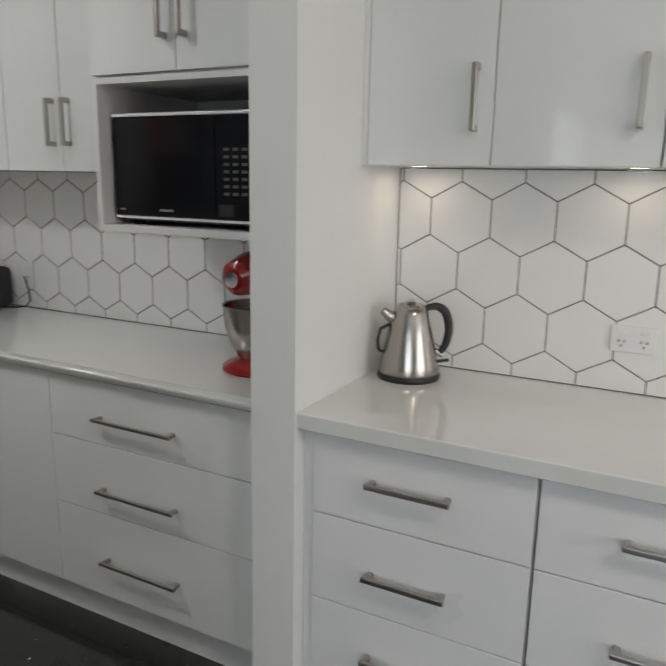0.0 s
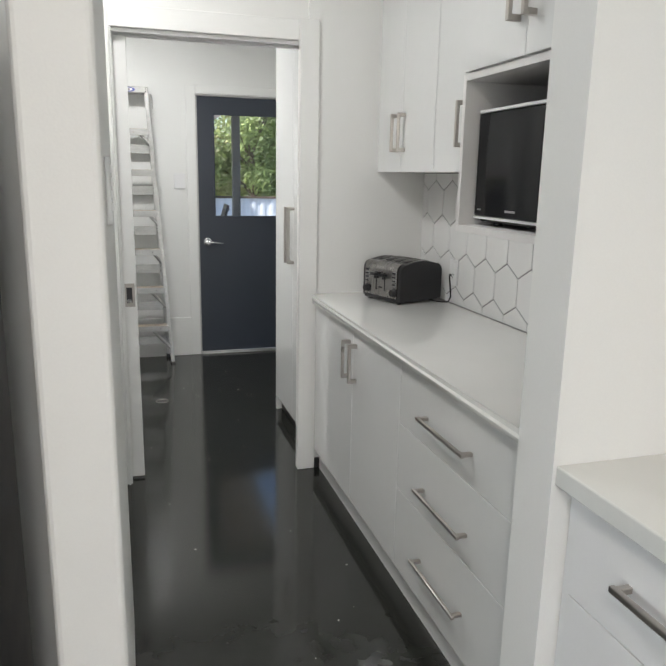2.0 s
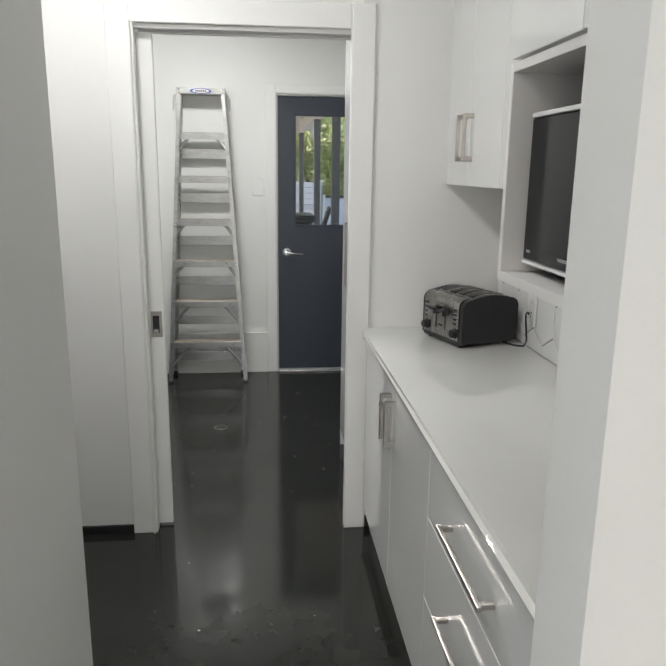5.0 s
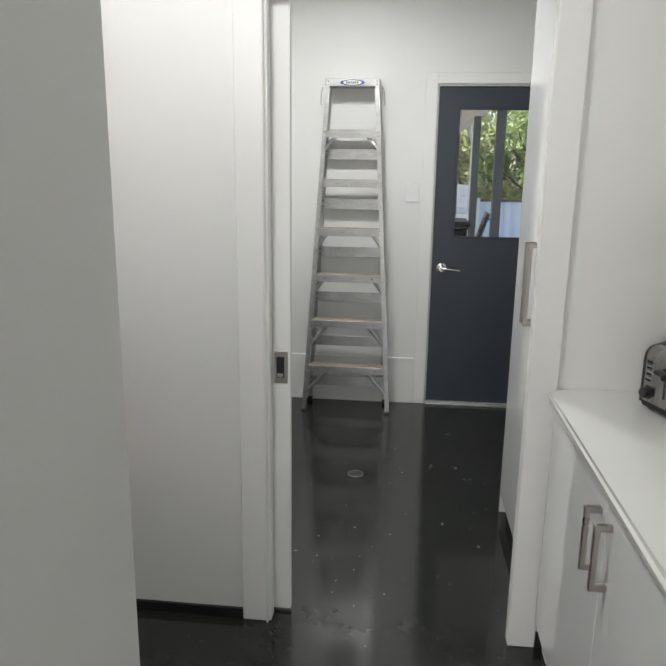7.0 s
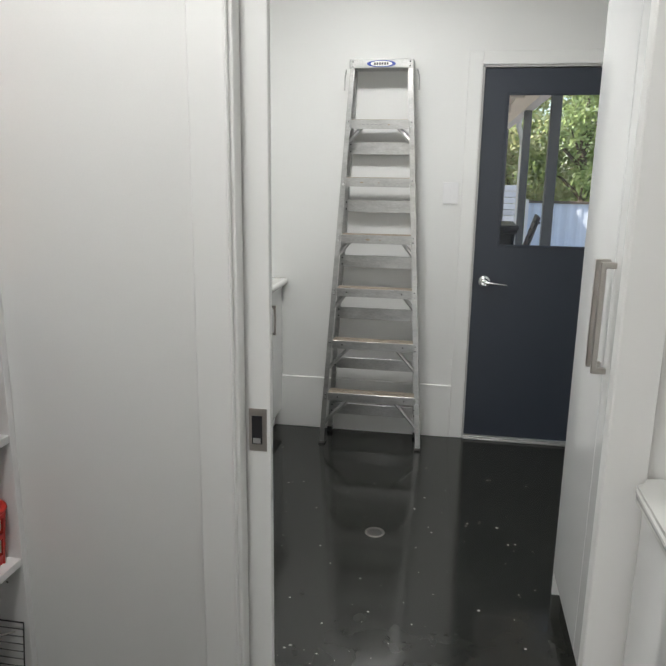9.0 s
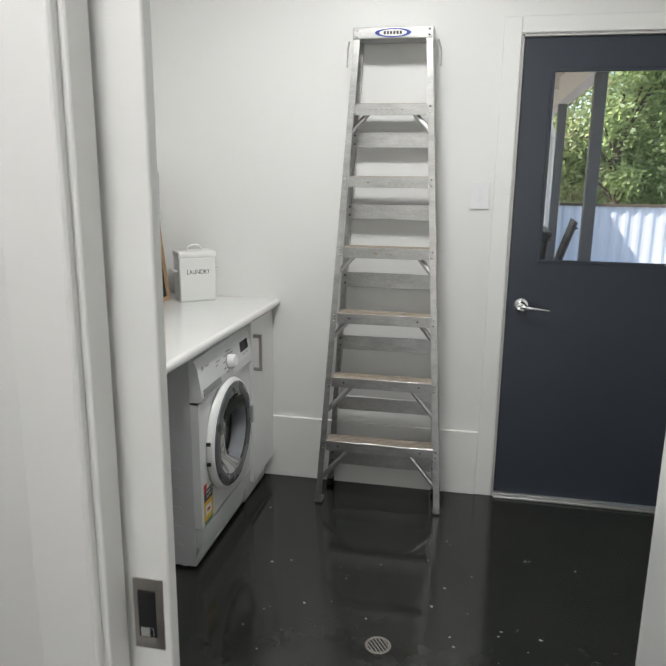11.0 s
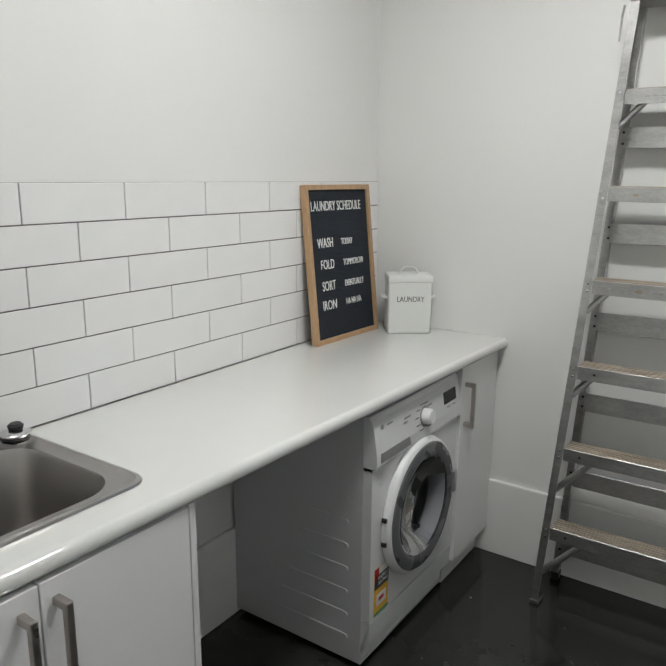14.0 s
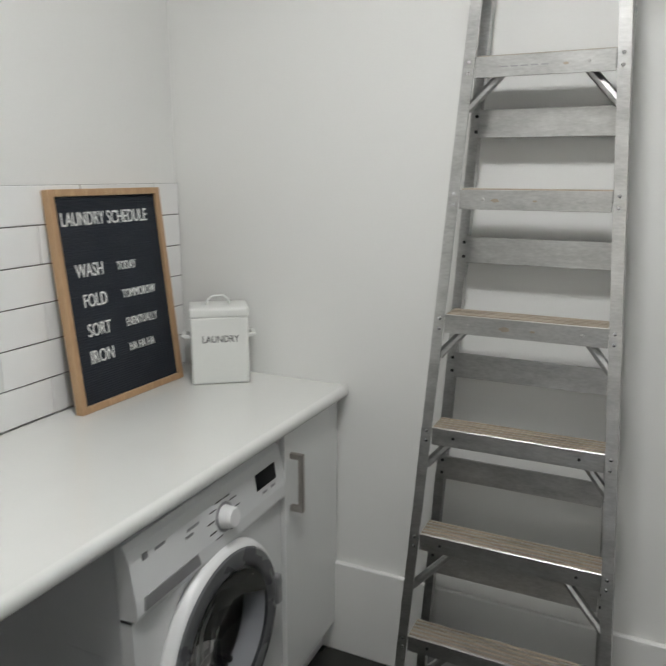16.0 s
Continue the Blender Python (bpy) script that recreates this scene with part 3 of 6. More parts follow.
# upper cabinets, two pairs of doors
UX = 0.60
for y0, y1, ym in ((-3.055, -2.401, -2.715), (-3.733, -3.055, -3.345)):
    c = G("wall_cabinet", (0.72, (y0 + y1) / 2, 1.48), "tall gloss white wall cabinet with paired bar handles", "cabinet", "pantry wall cabinets")
    carcass(c, UX, -1, PBACK, y0, y1, 1.48, 2.45)
    for a, b, hy in ((y0, ym, ym - 0.038), (ym, y1, ym + 0.038)):
        d = front("door", c, UX, -1, a, b, 1.478, 2.45)
        bar_handle(d, -1, UX, hy, 1.645, 0.16, "z", r=0.0065)

# microwave housing with two doors above
c = G("microwave_cabinet", (0.6, -4.06, 1.3), "deep white wall cabinet with an open microwave niche", "cabinet", "pantry wall cabinets")
MX = 0.372
part("niche_side", box(MX, PBACK, -3.752, -3.734, 1.304, 1.742, 0.0008), M_CARC, c)
part("niche_side", box(MX, PBACK, -4.384, -4.366, 1.304, 1.742, 0.0008), M_CARC, c)
part("niche_floor", box(MX, PBACK, -4.366, -3.752, 1.304, 1.324, 0.0008), M_CARC, c)
part("niche_top", box(MX, PBACK, -4.366, -3.752, 1.724, 1.742, 0.0008), M_CARC, c)
part("niche_back", box(PBACK - 0.006, PBACK, -4.366, -3.752, 1.324, 1.724), M_CARC, c)
carcass(c, MX, -1, PBACK, -4.384, -3.734, 1.744, 2.45)
for a, b, hy in ((-4.384, -4.05, -4.085), (-4.05, -3.734, -4.015)):
    d = front("door", c, MX, -1, a, b, 1.748, 2.45)
    bar_handle(d, -1, MX, hy, 1.915, 0.17, "z", r=0.0065)
wall("bulkhead", [(0.372, 0.862, -4.385, -3.734, 2.45, CEIL), (0.60, 0.862, -3.734, -2.40, 2.45, CEIL)], "white bulkhead above the wall cabinets")

# microwave
mw = G("microwave_oven", (0.6, -4.03, 1.324), "black microwave oven with white trim lines and a dark glass door", "microwave")
part("case", box(0.432, 0.78, -4.29, -3.765, 1.336, 1.650, 0.004), M_BLACK, mw)
dr = part("door", box(0.414, 0.431, -4.14, -3.765, 1.352, 1.636, 0.003), M_GLASSBLACK, mw, "black glass door")
part("window", box(0.4125, 0.4141, -4.09, -3.81, 1.40, 1.60), M_GLASSBLACK, dr, "darker see-through window")
part("badge", box(0.4122, 0.4138, -3.99, -3.94, 1.368, 1.374), M_SILVER, dr)
part("badge", box(0.4122, 0.4138, -3.805, -3.785, 1.368, 1.373), M_SILVER, dr)
pn = part("control_panel", box(0.414, 0.431, -4.29, -4.142, 1.352, 1.636, 0.003), M_GLASSBLACK, mw)
for i in range(7):
    for j in range(3):
        part("key", box(0.4125, 0.4142, -4.19 - j * 0.03, -4.172 - j * 0.03, 1.42 + i * 0.02, 1.428 + i * 0.02), M_POST, pn)
part("open_button", box(0.4115, 0.4142, -4.205, -4.155, 1.362, 1.395, 0.001), M_BLACK, pn)
part("upper_trim", box(0.412, 0.434, -4.29, -3.765, 1.637, 1.646, 0.001), M_WHITEPL, mw, "pale trim line")
part("lower_trim", box(0.412, 0.434, -4.29, -3.765, 1.344, 1.351, 0.001), M_WHITEPL, mw, "pale trim line")
for fy in (-4.25, -3.81):
    for fx in (0.47, 0.74):
        part("foot", lathe(B(), [(0, 0), (0.014, 0), (0.012, 0.013), (0, 0.013)], (fx, fy, 1.324), 12), M_BLACK, mw)

# toaster
t = G("toaster", pose(0.657, -2.645, 0.90, 0, 0, -71), "four-slice toaster with brushed steel front and top and black sides", "toaster")
TW, TD, TH = 0.256, 0.255, 0.18


def skin(w, d0, d1, z0, z1, r, rise=0.0, n=6):
    """A shell along x whose upper front and back edges are rounded and whose top is gently arched."""
    out = [(d0, z0)]
    for i in range(n + 1):
        a = radians(180 - 90 * i / n)
        out.append((d0 + r + r * math.cos(a), z1 - r + r * math.sin(a)))
    for i in range(1, 8):
        f_ = i / 8
        out.append((d0 + r + (d1 - d0 - 2 * r) * f_, z1 + rise * math.sin(math.pi * f_)))
    for i in range(n + 1):
        a = radians(90 - 90 * i / n)
        out.append((d1 - r + r * math.cos(a), z1 - r + r * math.sin(a)))
    out.append((d1, z0))
    return prism(B(), out, -w / 2, w / 2, "x")


for s_ in (-1, 1):
    bm = skin(0.02, -TD / 2 + 0.006, TD / 2, 0.016, TH - 0.001, 0.036, 0.013)
    bmesh.ops.translate(bm, vec=(s_ * (TW / 2 - 0.006), 0, 0), verts=bm.verts)
    part("side_panel", bm, M_BLACK, t, "black moulded side panel", True)
part("body", skin(TW - 0.034, -TD / 2 + 0.012, TD / 2 - 0.006, 0.014, TH - 0.002, 0.03, 0.012), M_NAVY, t, "", True)
part("front_plate", skin(TW - 0.03, -TD / 2, -TD / 2 + 0.072, 0.026, TH, 0.03, 0.0), M_DARKSTEEL, t, "brushed steel front with a rounded top edge", True)
part("top_plate", skin(TW - 0.03, -TD / 2 + 0.05, TD / 2 - 0.03, TH - 0.03, TH + 0.001, 0.006, 0.011), M_DARKSTEEL, t, "brushed steel top", True)
part("base", box(-TW / 2 + 0.008, TW / 2 - 0.008, -TD / 2 + 0.004, TD / 2 - 0.008, 0.008, 0.026, 0.003), M_BLACK, t)
for i in range(4):
    xx = -0.081 + i * 0.054
    bm = skin(0.031, -0.066, 0.082, TH - 0.02, TH + 0.006, 0.008, 0.0065)
    bmesh.ops.translate(bm, vec=(xx, 0, 0), verts=bm.verts)
    part("slot", bm, M_BLACK, t, "black bread slot", True)
    for dx in (-0.011, 0.011):
        part("guide_wire", tube(B(), [(xx + dx, -0.06, TH + 0.0075), (xx + dx, 0.008, TH + 0.0135), (xx + dx, 0.076, TH + 0.0075)], 0.0012, 5), M_DARKSTEEL, t)
for s in (-1, 1):
    part("lever_slot", box(s * 0.03 - 0.003, s * 0.03 + 0.003, -TD / 2 - 0.0012, -TD / 2 + 0.002, 0.052, 0.135), M_BLACK, t)
    lv = part("lever", box(s * 0.03 - 0.021, s * 0.03 + 0.021, -TD / 2 - 0.026, -TD / 2 - 0.001, 0.118, 0.131, 0.005, 2), M_BLACK, t)
    part("lever_stem", box(s * 0.03 - 0.006, s * 0.03 + 0.006, -TD / 2 - 0.014, -TD / 2 + 0.001, 0.104, 0.1185, 0.002), M_BLACK, lv)
    part("knob", lathe(B(), [(0, -0.018), (0.013, -0.018), (0.015, -0.016), (0.017, -0.002), (0.02, 0.0), (0, 0.0)], (s * 0.094, -TD / 2, 0.052), 24, "y"), M_BLACK, t, "black browning knob", True)
    for i in range(4):
        z_ = 0.082 + i * 0.017
        bt = part("button", box(s * 0.094 - 0.013, s * 0.094 + 0.013, -TD / 2 - 0.002, -TD / 2 + 0.001, z_, z_ + 0.011, 0.001), M_SILVER, t)
        part("button_face", box(s * 0.094 - 0.011, s * 0.094 + 0.011, -TD / 2 - 0.0034, -TD / 2 - 0.0019, z_ + 0.0018, z_ + 0.0092, 0.0006), M_BLACK, bt)
part("badge", box(-0.014, 0.014, -TD / 2 - 0.001, -TD / 2 + 0.001, 0.062, 0.069), M_BLACK, t)
for sx in (-1, 1):
    for sy in (-1, 1):
        part("foot", lathe(B(), [(0, 0), (0.011, 0), (0.011, 0.01), (0, 0.01)], (sx * 0.1, sy * 0.1, 0), 12), M_BLACK, t)
cd = [(0.842, -2.80, 1.02), (0.825, -2.805, 1.035), (0.81, -2.83, 1.03), (0.806, -2.85, 0.99), (0.812, -2.85, 0.94), (0.815, -2.82, 0.912), (0.80, -2.78, 0.905), (0.775, -2.74, 0.906), (0.772, -2.72, 0.93)]
cord = part("power_cord", tube(B(), cd, 0.0035, 8), M_BLACK, t, "black power cord looping to the outlet", True)
cord.matrix_parent_inverse = t.matrix_basis.inverted()


def outlet(name, x, y, z, w, h, label):
    o = G(name, (x, y, z), label, "power outlet")
    pl = part("plate", box(x - 0.008, x, y - w / 2, y + w / 2, z - h / 2, z + h / 2, 0.002), M_WHITEPL, o)
    k = 2 if w > h else 1
    for i in range(k):
        yy = y + (i - (k - 1) / 2) * w * 0.5
        part("rocker", box(x - 0.012, x - 0.007, yy - 0.008, yy + 0.008, z + h * 0.2, z + h * 0.36, 0.001), M_WHITEPL, pl)
        for dy, dz in ((-0.007, 0), (0.007, 0), (0, -0.014)):
            part("pin_slot", box(x - 0.0088, x - 0.0078, yy + dy - 0.0014, yy + dy + 0.0014, z - h * 0.08 + dz - 0.004, z - h * 0.08 + dz + 0.004), M_BLACK, pl)


outlet("power_outlet", 0.842, -2.815, 1.045, 0.075, 0.115, "white single power outlet on the tiled splashback")
outlet("double_power_outlet", 0.850, -5.225, 1.055, 0.116, 0.075, "white double power outlet on the hexagon tiles")

# stand mixer at the end of the pantry bench
sx, sy = 0.53, -4.205
mx = G("stand_mixer", (sx, sy, 0.9), "red stand mixer with a polished steel bowl", "stand mixer")
bm = B()
loops = [[bm.verts.new((px, py, z)) for px, py in round_rect(w, h, r_, 8, sx + 0.02, sy)] for w, h, r_, z in ((0.25, 0.19, 0.085, 0.90), (0.262, 0.2, 0.09, 0.906), (0.258, 0.196, 0.088, 0.918), (0.225, 0.165, 0.075, 0.93), (0.15, 0.11, 0.05, 0.938))]
for a_, b_ in zip(loops, loops[1:]):
    for i in range(len(a_)):
        bm.faces.new((a_[i], a_[(i + 1) % len(a_)], b_[(i + 1) % len(a_)], b_[i]))
bm.faces.new(loops[0][::-1])
bm.faces.new(loops[-1])
part("base", bm, M_REDGL, mx, "", True)
part("column", box(sx + 0.075, sx + 0.165, sy - 0.045, sy + 0.045, 0.925, 1.12, 0.02, 3), M_REDGL, mx, "", True)
part("bowl", lathe(B(), [(0, 0.937), (0.045, 0.937), (0.05, 0.941), (0.055, 0.945), (0.08, 0.985), (0.095, 1.04), (0.1, 1.1), (0.103, 1.102), (0.098, 1.098), (0.09, 1.03), (0, 0.95)], (sx - 0.01, sy, 0), 36), M_STEEL, mx, "polished steel bowl", True)
hd = B()
tube(hd, [(sx + 0.19, sy, 1.19), (sx + 0.16, sy, 1.195), (sx + 0.05, sy, 1.2), (sx - 0.05, sy, 1.198), (sx - 0.11, sy, 1.19), (sx - 0.125, sy, 1.188)], [0.02, 0.058, 0.066, 0.062, 0.05, 0.03], 20)
part("head", hd, M_REDGL, mx, "", True)
part("hub_cap", lathe(B(), [(0, 0), (0.022, 0), (0.022, 0.008), (0, 0.008)], (sx - 0.135, sy, 1.188), 18, "x"), M_CHROME, mx)
part("beater_shaft", tube(B(), [(sx - 0.01, sy, 1.14), (sx - 0.01, sy, 1.02)], 0.012, 12), M_SILVER, mx)

# ---- kitchen joinery ----
KX, KBACK = 0.262, 0.862
for y0, y1 in ((-5.105, -4.548), (-5.70, -5.11), (-6.3, -5.705)):
    c = G("kitchen_drawer_cabinet", (0.55, (y0 + y1) / 2, 0), "white three-drawer kitchen base cabinet with bar handles", "cabinet", "kitchen base cabinets")
    carcass(c, KX, -1, 0.85, y0, y1, 0.11, 0.856)
    for z0, z1, hz in ((0.632, 0.853, 0.749), (0.388, 0.632, 0.501), (0.115, 0.388, 0.264)):
        d = front("drawer", c, KX, -1, y0, y1, z0, z1, M_SATIN)
        hy = (-4.813 if y1 > -4.6 else (y0 + y1) / 2 + 0.01)
        bar_handle(d, -1, KX, hy, hz, 0.213 if y1 > -4.6 else 0.22, "y", r=0.0065)
    part("kickboard", box(0.33, 0.345, y0, y1, 0, 0.11), M_SATIN, c)
solid("end_filler", bx(box(0.275, 0.293, -4.548, -4.516, 0.11, 0.856), 0.33, 0.345, -4.548, -4.516, 0, 0.11), M_SATIN, "white filler strip beside the end wall", "filler", "structure")
worktop("kitchen_worktop", 0.233, 0.851, -6.3, -4.516, 0.90, 0.042, 0.004, "creamy white square-edged kitchen benchtop", -1)
KU = 0.575
for y0, y1, ym, hs in ((-5.255, -4.53, -4.868, ((-4.868, -4.53, -4.825), (-5.255, -4.868, -5.205))), (-6.0, -5.258, -5.63, ((-5.63, -5.258, -5.30), (-6.0, -5.63, -5.95)))):
    c = G("kitchen_wall_cabinet", (0.72, (y0 + y1) / 2, 1.51), "gloss white kitchen wall cabinet with bar handles", "cabinet", "kitchen wall cabinets")
    carcass(c, KU, -1, 0.85, y0, y1, 1.51, 2.45)
    for a, b, hy in hs:
        d = front("door", c, KU, -1, a, b, 1.508, 2.45)
        bar_handle(d, -1, KU, hy, 1.672, 0.16, "z", r=0.0068)
wall("kitchen_bulkhead", [(0.575, 0.862, -6.3, -4.515, 2.45, CEIL)], "white bulkhead above the kitchen cabinets")
solid("end_panel", box(0.57, 0.85, -4.53, -4.516, 1.508, 2.45), M_SATIN, "white filler strip beside the end wall", "filler")
# small round lights under the kitchen cabinets
for py in (-4.62, -5.2, -5.8):
    st = G("puck_light", (0.74, py, 1.5), "small round warm light under the wall cabinets", "puck light", "puck lights under the cabinets")
    part("bezel", lathe(B(), [(0.022, 0.0), (0.03, -0.002), (0.031, -0.006), (0.022, -0.007), (0.021, 0.0)], (0.74, py, 1.5095), 24), M_ALU, st)
    part("lens", lathe(B(), [(0, -0.003), (0.021, -0.003), (0.021, 0.0), (0, 0.0)], (0.74, py, 1.509), 20), M_WARM, st, "warm glowing lens")
    lamp = new("puck_lamp", bpy.data.lights.new("puck_lamp", "AREA"))
    lamp.data.shape, lamp.data.size, lamp.data.energy, lamp.data.color = "DISK", 0.04, 0.07, (1.0, 0.82, 0.64)
    lamp.matrix_world = look((0.74, py, 1.5), (0.74, py + 0.001, 0))

# kettle
kx, ky = 0.69, -4.632
k = G("kettle", (kx, ky, 0.9), "conical brushed steel electric kettle with a black handle", "kettle")
part("power_base", lathe(B(), [(0, 0.9), (0.092, 0.9), (0.094, 0.908), (0.09, 0.918), (0, 0.918)], (kx, ky, 0), 40), M_BLACK, k, "black power base", True)
part("body", lathe(B(), [(0, 0.918), (0.089, 0.918), (0.09, 0.922), (0.086, 0.945), (0.07, 1.02), (0.052, 1.095), (0.047, 1.108), (0.04, 1.113), (0, 1.114)], (kx, ky, 0), 48), M_STEEL, k, "brushed steel cone", True)
ld = part("lid", lathe(B(), [(0.04, 1.113), (0.036, 1.119), (0.014, 1.122), (0, 1.122)], (kx, ky, 0), 32), M_STEEL, k, "", True)
part("lid_knob", lathe(B(), [(0, 1.121), (0.012, 1.121), (0.016, 1.128), (0.013, 1.133), (0, 1.134)], (kx, ky, 0), 20), M_CHROME, ld, "", True)
ux, uy = 0.53, -0.85  # the handle's way
hk = [(0.045, 1.107), (0.075, 1.112), (0.102, 1.095), (0.115, 1.05), (0.108, 1.0), (0.088, 0.968)]
hk = [hk[0]] + hk + [hk[-1]]
hp = []
for i in range(1, len(hk) - 2):
    for j in range(5):
        f_ = j / 5
        w4 = (-0.5 * f_ + f_ ** 2 - 0.5 * f_ ** 3, 1 - 2.5 * f_ ** 2 + 1.5 * f_ ** 3, 0.5 * f_ + 2 * f_ ** 2 - 1.5 * f_ ** 3, -0.5 * f_ ** 2 + 0.5 * f_ ** 3)
        q_ = [sum(w_ * hk[i - 1 + k_][c_] for k_, w_ in enumerate(w4)) for c_ in (0, 1)]
        hp.append((kx + ux * q_[0], ky + uy * q_[0], q_[1]))
part("handle", tube(B(), hp, [0.009 + 0.0042 * math.sin(math.pi * i / (len(hp) - 1)) for i in range(len(hp))], 14), M_BLACK, k, "black curved handle", True)
part("handle_mount", tube(B(), [(kx + ux * 0.075, ky + uy * 0.075, 0.978), (kx + ux * 0.1, ky + uy * 0.1, 0.966)], 0.009, 12), M_CHROME, k)
part("switch_lever", tube(B(), [(kx + ux * 0.08, ky + uy * 0.08, 0.945), (kx + ux * 0.12, ky + uy * 0.12, 0.95)], 0.005, 8), M_BLACK, k)
sp = [(kx - ux * r, ky - uy * r, z) for r, z in ((0.04, 1.075), (0.065, 1.085), (0.082, 1.1))]
part("spout", tube(B(), sp, [0.022, 0.016, 0.012], 16), M_STEEL, k, "", True)
gp = [(kx - ux * r, ky - uy * r, z) for r, z in ((0.06, 1.06), (0.088, 1.045), (0.095, 1.01), (0.092, 0.985), (0.082, 0.975))]
part("water_gauge", tube(B(), gp, 0.005, 10), M_BLACK, k, "black water gauge", True)

# tall dark refrigerator beyond the near wall
f = G("refrigerator", (-1.2, -4.35, 0), "tall refrigerator with pale doors, a dark side and small magnets", "refrigerator")
part("cabinet", box(-1.70, -0.834, -4.69, -4.0, 0.03, 1.80, 0.006, 2), M_NAVY, f, "dark painted side")
for a, b, s in ((-1.70, -1.27, -1), (-1.265, -0.836, 1)):
    d = part("door", box(a, b, -4.755, -4.695, 0.06, 1.80, 0.01, 3), M_FRIDGE, f, "pale satin door")
    hx = -1.2675 + s * 0.05
    part("handle", tube(B(), [(hx, -4.755, 0.7), (hx, -4.795, 0.72), (hx, -4.795, 1.5), (hx, -4.755, 1.52)], 0.01, 10), M_STEEL, d)
for i, (my, mz, ms) in enumerate(((-4.64, 1.36, 0.03), (-4.655, 1.20, 0.02), (-4.64, 1.02, 0.026), (-4.65, 0.90, 0.03), (-4.655, 0.70, 0.02), (-4.64, 0.58, 0.02))):
    mg = part("magnet", box(-0.834, -0.829, my - ms * 0.7, my + ms * 0.7, mz - ms, mz + ms, 0.001), M_BLACK, f)
    part("magnet_picture", box(-0.829, -0.8284, my - ms * 0.45, my + ms * 0.45, mz - ms * 0.6, mz + ms * 0.5), (M_STEEL, M_REDPR, M_PAPER)[i % 3], mg)
part("plinth", box(-1.68, -0.85, -4.7, -4.05, 0.0, 0.06), M_BLACK, f)

# light switch on the near wall
o = G("light_switch", (-0.6, -4.30, 1.425), "white wall switch plate with a column of rockers", "light switch")
pl = part("plate", box(-0.6, -0.591, -4.337, -4.265, 1.365, 1.482, 0.002), M_WHITEPL, o)
for i in range(4):
    part("rocker", box(-0.592, -0.587, -4.309, -4.293, 1.388 + i * 0.022, 1.402 + i * 0.022, 0.001), M_WHITEPL, pl)

# ---- pantry shelves ----
SX = -1.178
s = G("pantry_shelves", (-1.37, -2.95, 0), "white open pantry shelving unit filled with groceries", "shelving")
part("side_panel", box(SX, -1.56, -2.424, -2.402, 0.0, 2.4, 0.001), M_CARC, s)
part("side_panel", box(SX, -1.56, -3.498, -3.48, 0.0, 2.4, 0.001), M_CARC, s)
part("back_panel", box(-1.563, -1.557, -3.48, -2.424, 0.0, 2.4), M_CARC, s)
SHELVES = (0.1, 0.53, 0.869, 1.248, 1.624, 1.99)
for z in SHELVES:
    part("shelf", box(SX - 0.002, -1.557, -3.48, -2.4245, z - 0.02, z, 0.001), M_CARC, s)
part("kickboard", box(SX - 0.014, SX - 0.03, -3.48, -2.4245, 0, 0.079), M_CARC, s)
bm = B()
for z in SHELVES:
    for xo in (0.05, 0.3):
        for dz in (-0.075, -0.045, 0.03, 0.06):
            lathe(bm, [(0, 0), (0.003, 0)], (SX - xo, -2.4249, z + dz), 8, "y")
part("peg_holes", bm, M_BLACK, s, "small dark shelf-pin holes")


def packet(name, m, w, d, h, material, label, lean=0.02, seed=1, band=None):
    """A soft upright bag with a pinched top."""
    rnd = random.Random(seed)
    p = G(name, m, label, "food packet")
    bm = B()
    n, rows = 20, 9
    rings = []
    for j in range(rows):
        f_ = j / (rows - 1)
        pinch = 1 if f_ < 0.55 else max(0.06, 1 - ((f_ - 0.55) / 0.42) ** 1.5)
        pinch = min(1, pinch)
        pinch = pinch if f_ < 0.97 else 0.05
        rr = []
        for i in range(n):
            a = 2 * math.pi * i / n
            ca, sa = math.cos(a), math.sin(a)
            q = lambda v: math.copysign(abs(v) ** 0.55, v)
            jit = 1 + rnd.uniform(-0.05, 0.05)
            rr.append(bm.verts.new((q(ca) * w / 2 * jit * (0.97 + 0.05 * math.sin(f_ * 6)), q(sa) * d / 2 * pinch * jit + lean * f_ * f_, h * f_ + (rnd.uniform(-0.004, 0.004) if 0 < j < rows - 1 else 0))))
        rings.append(rr)
    for a, b in zip(rings, rings[1:]):
        for i in range(n):
            bm.faces.new((a[i], a[(i + 1) % n], b[(i + 1) % n], b[i]))
    bm.faces.new(rings[0][::-1])
    bm.faces.new(rings[-1])
    part("bag", bm, material, p, "", True)
    if band:
        part("print", box(-w * 0.34, w * 0.34, -d / 2 - 0.003, -d / 2 + 0.006, h * 0.12, h * 0.55, 0.002), band, p, "printed front panel")
    return p


# contents, top shelf down
rp_ = packet("red_food_packet", pose(-1.28, -2.47, 1.624, 0, 0, 60), 0.13, 0.07, 0.205, M_REDFOIL, "glossy red foil food packet on the shelf", 0.0, 3)
part("printed_panel", box(-0.062, -0.012, -0.039, -0.031, 0.03, 0.17, 0.002), M_MIXED, rp_, "dark printed panel")
part("barcode_patch", box(-0.055, -0.03, -0.041, -0.0385, 0.035, 0.075), M_PAPER, rp_)
packet("noodle_packet", pose(-1.29, -2.585, 1.624, 0, 0, 75), 0.13, 0.06, 0.19, M_MIXED, "printed pasta packet on the shelf", 0.0, 4)

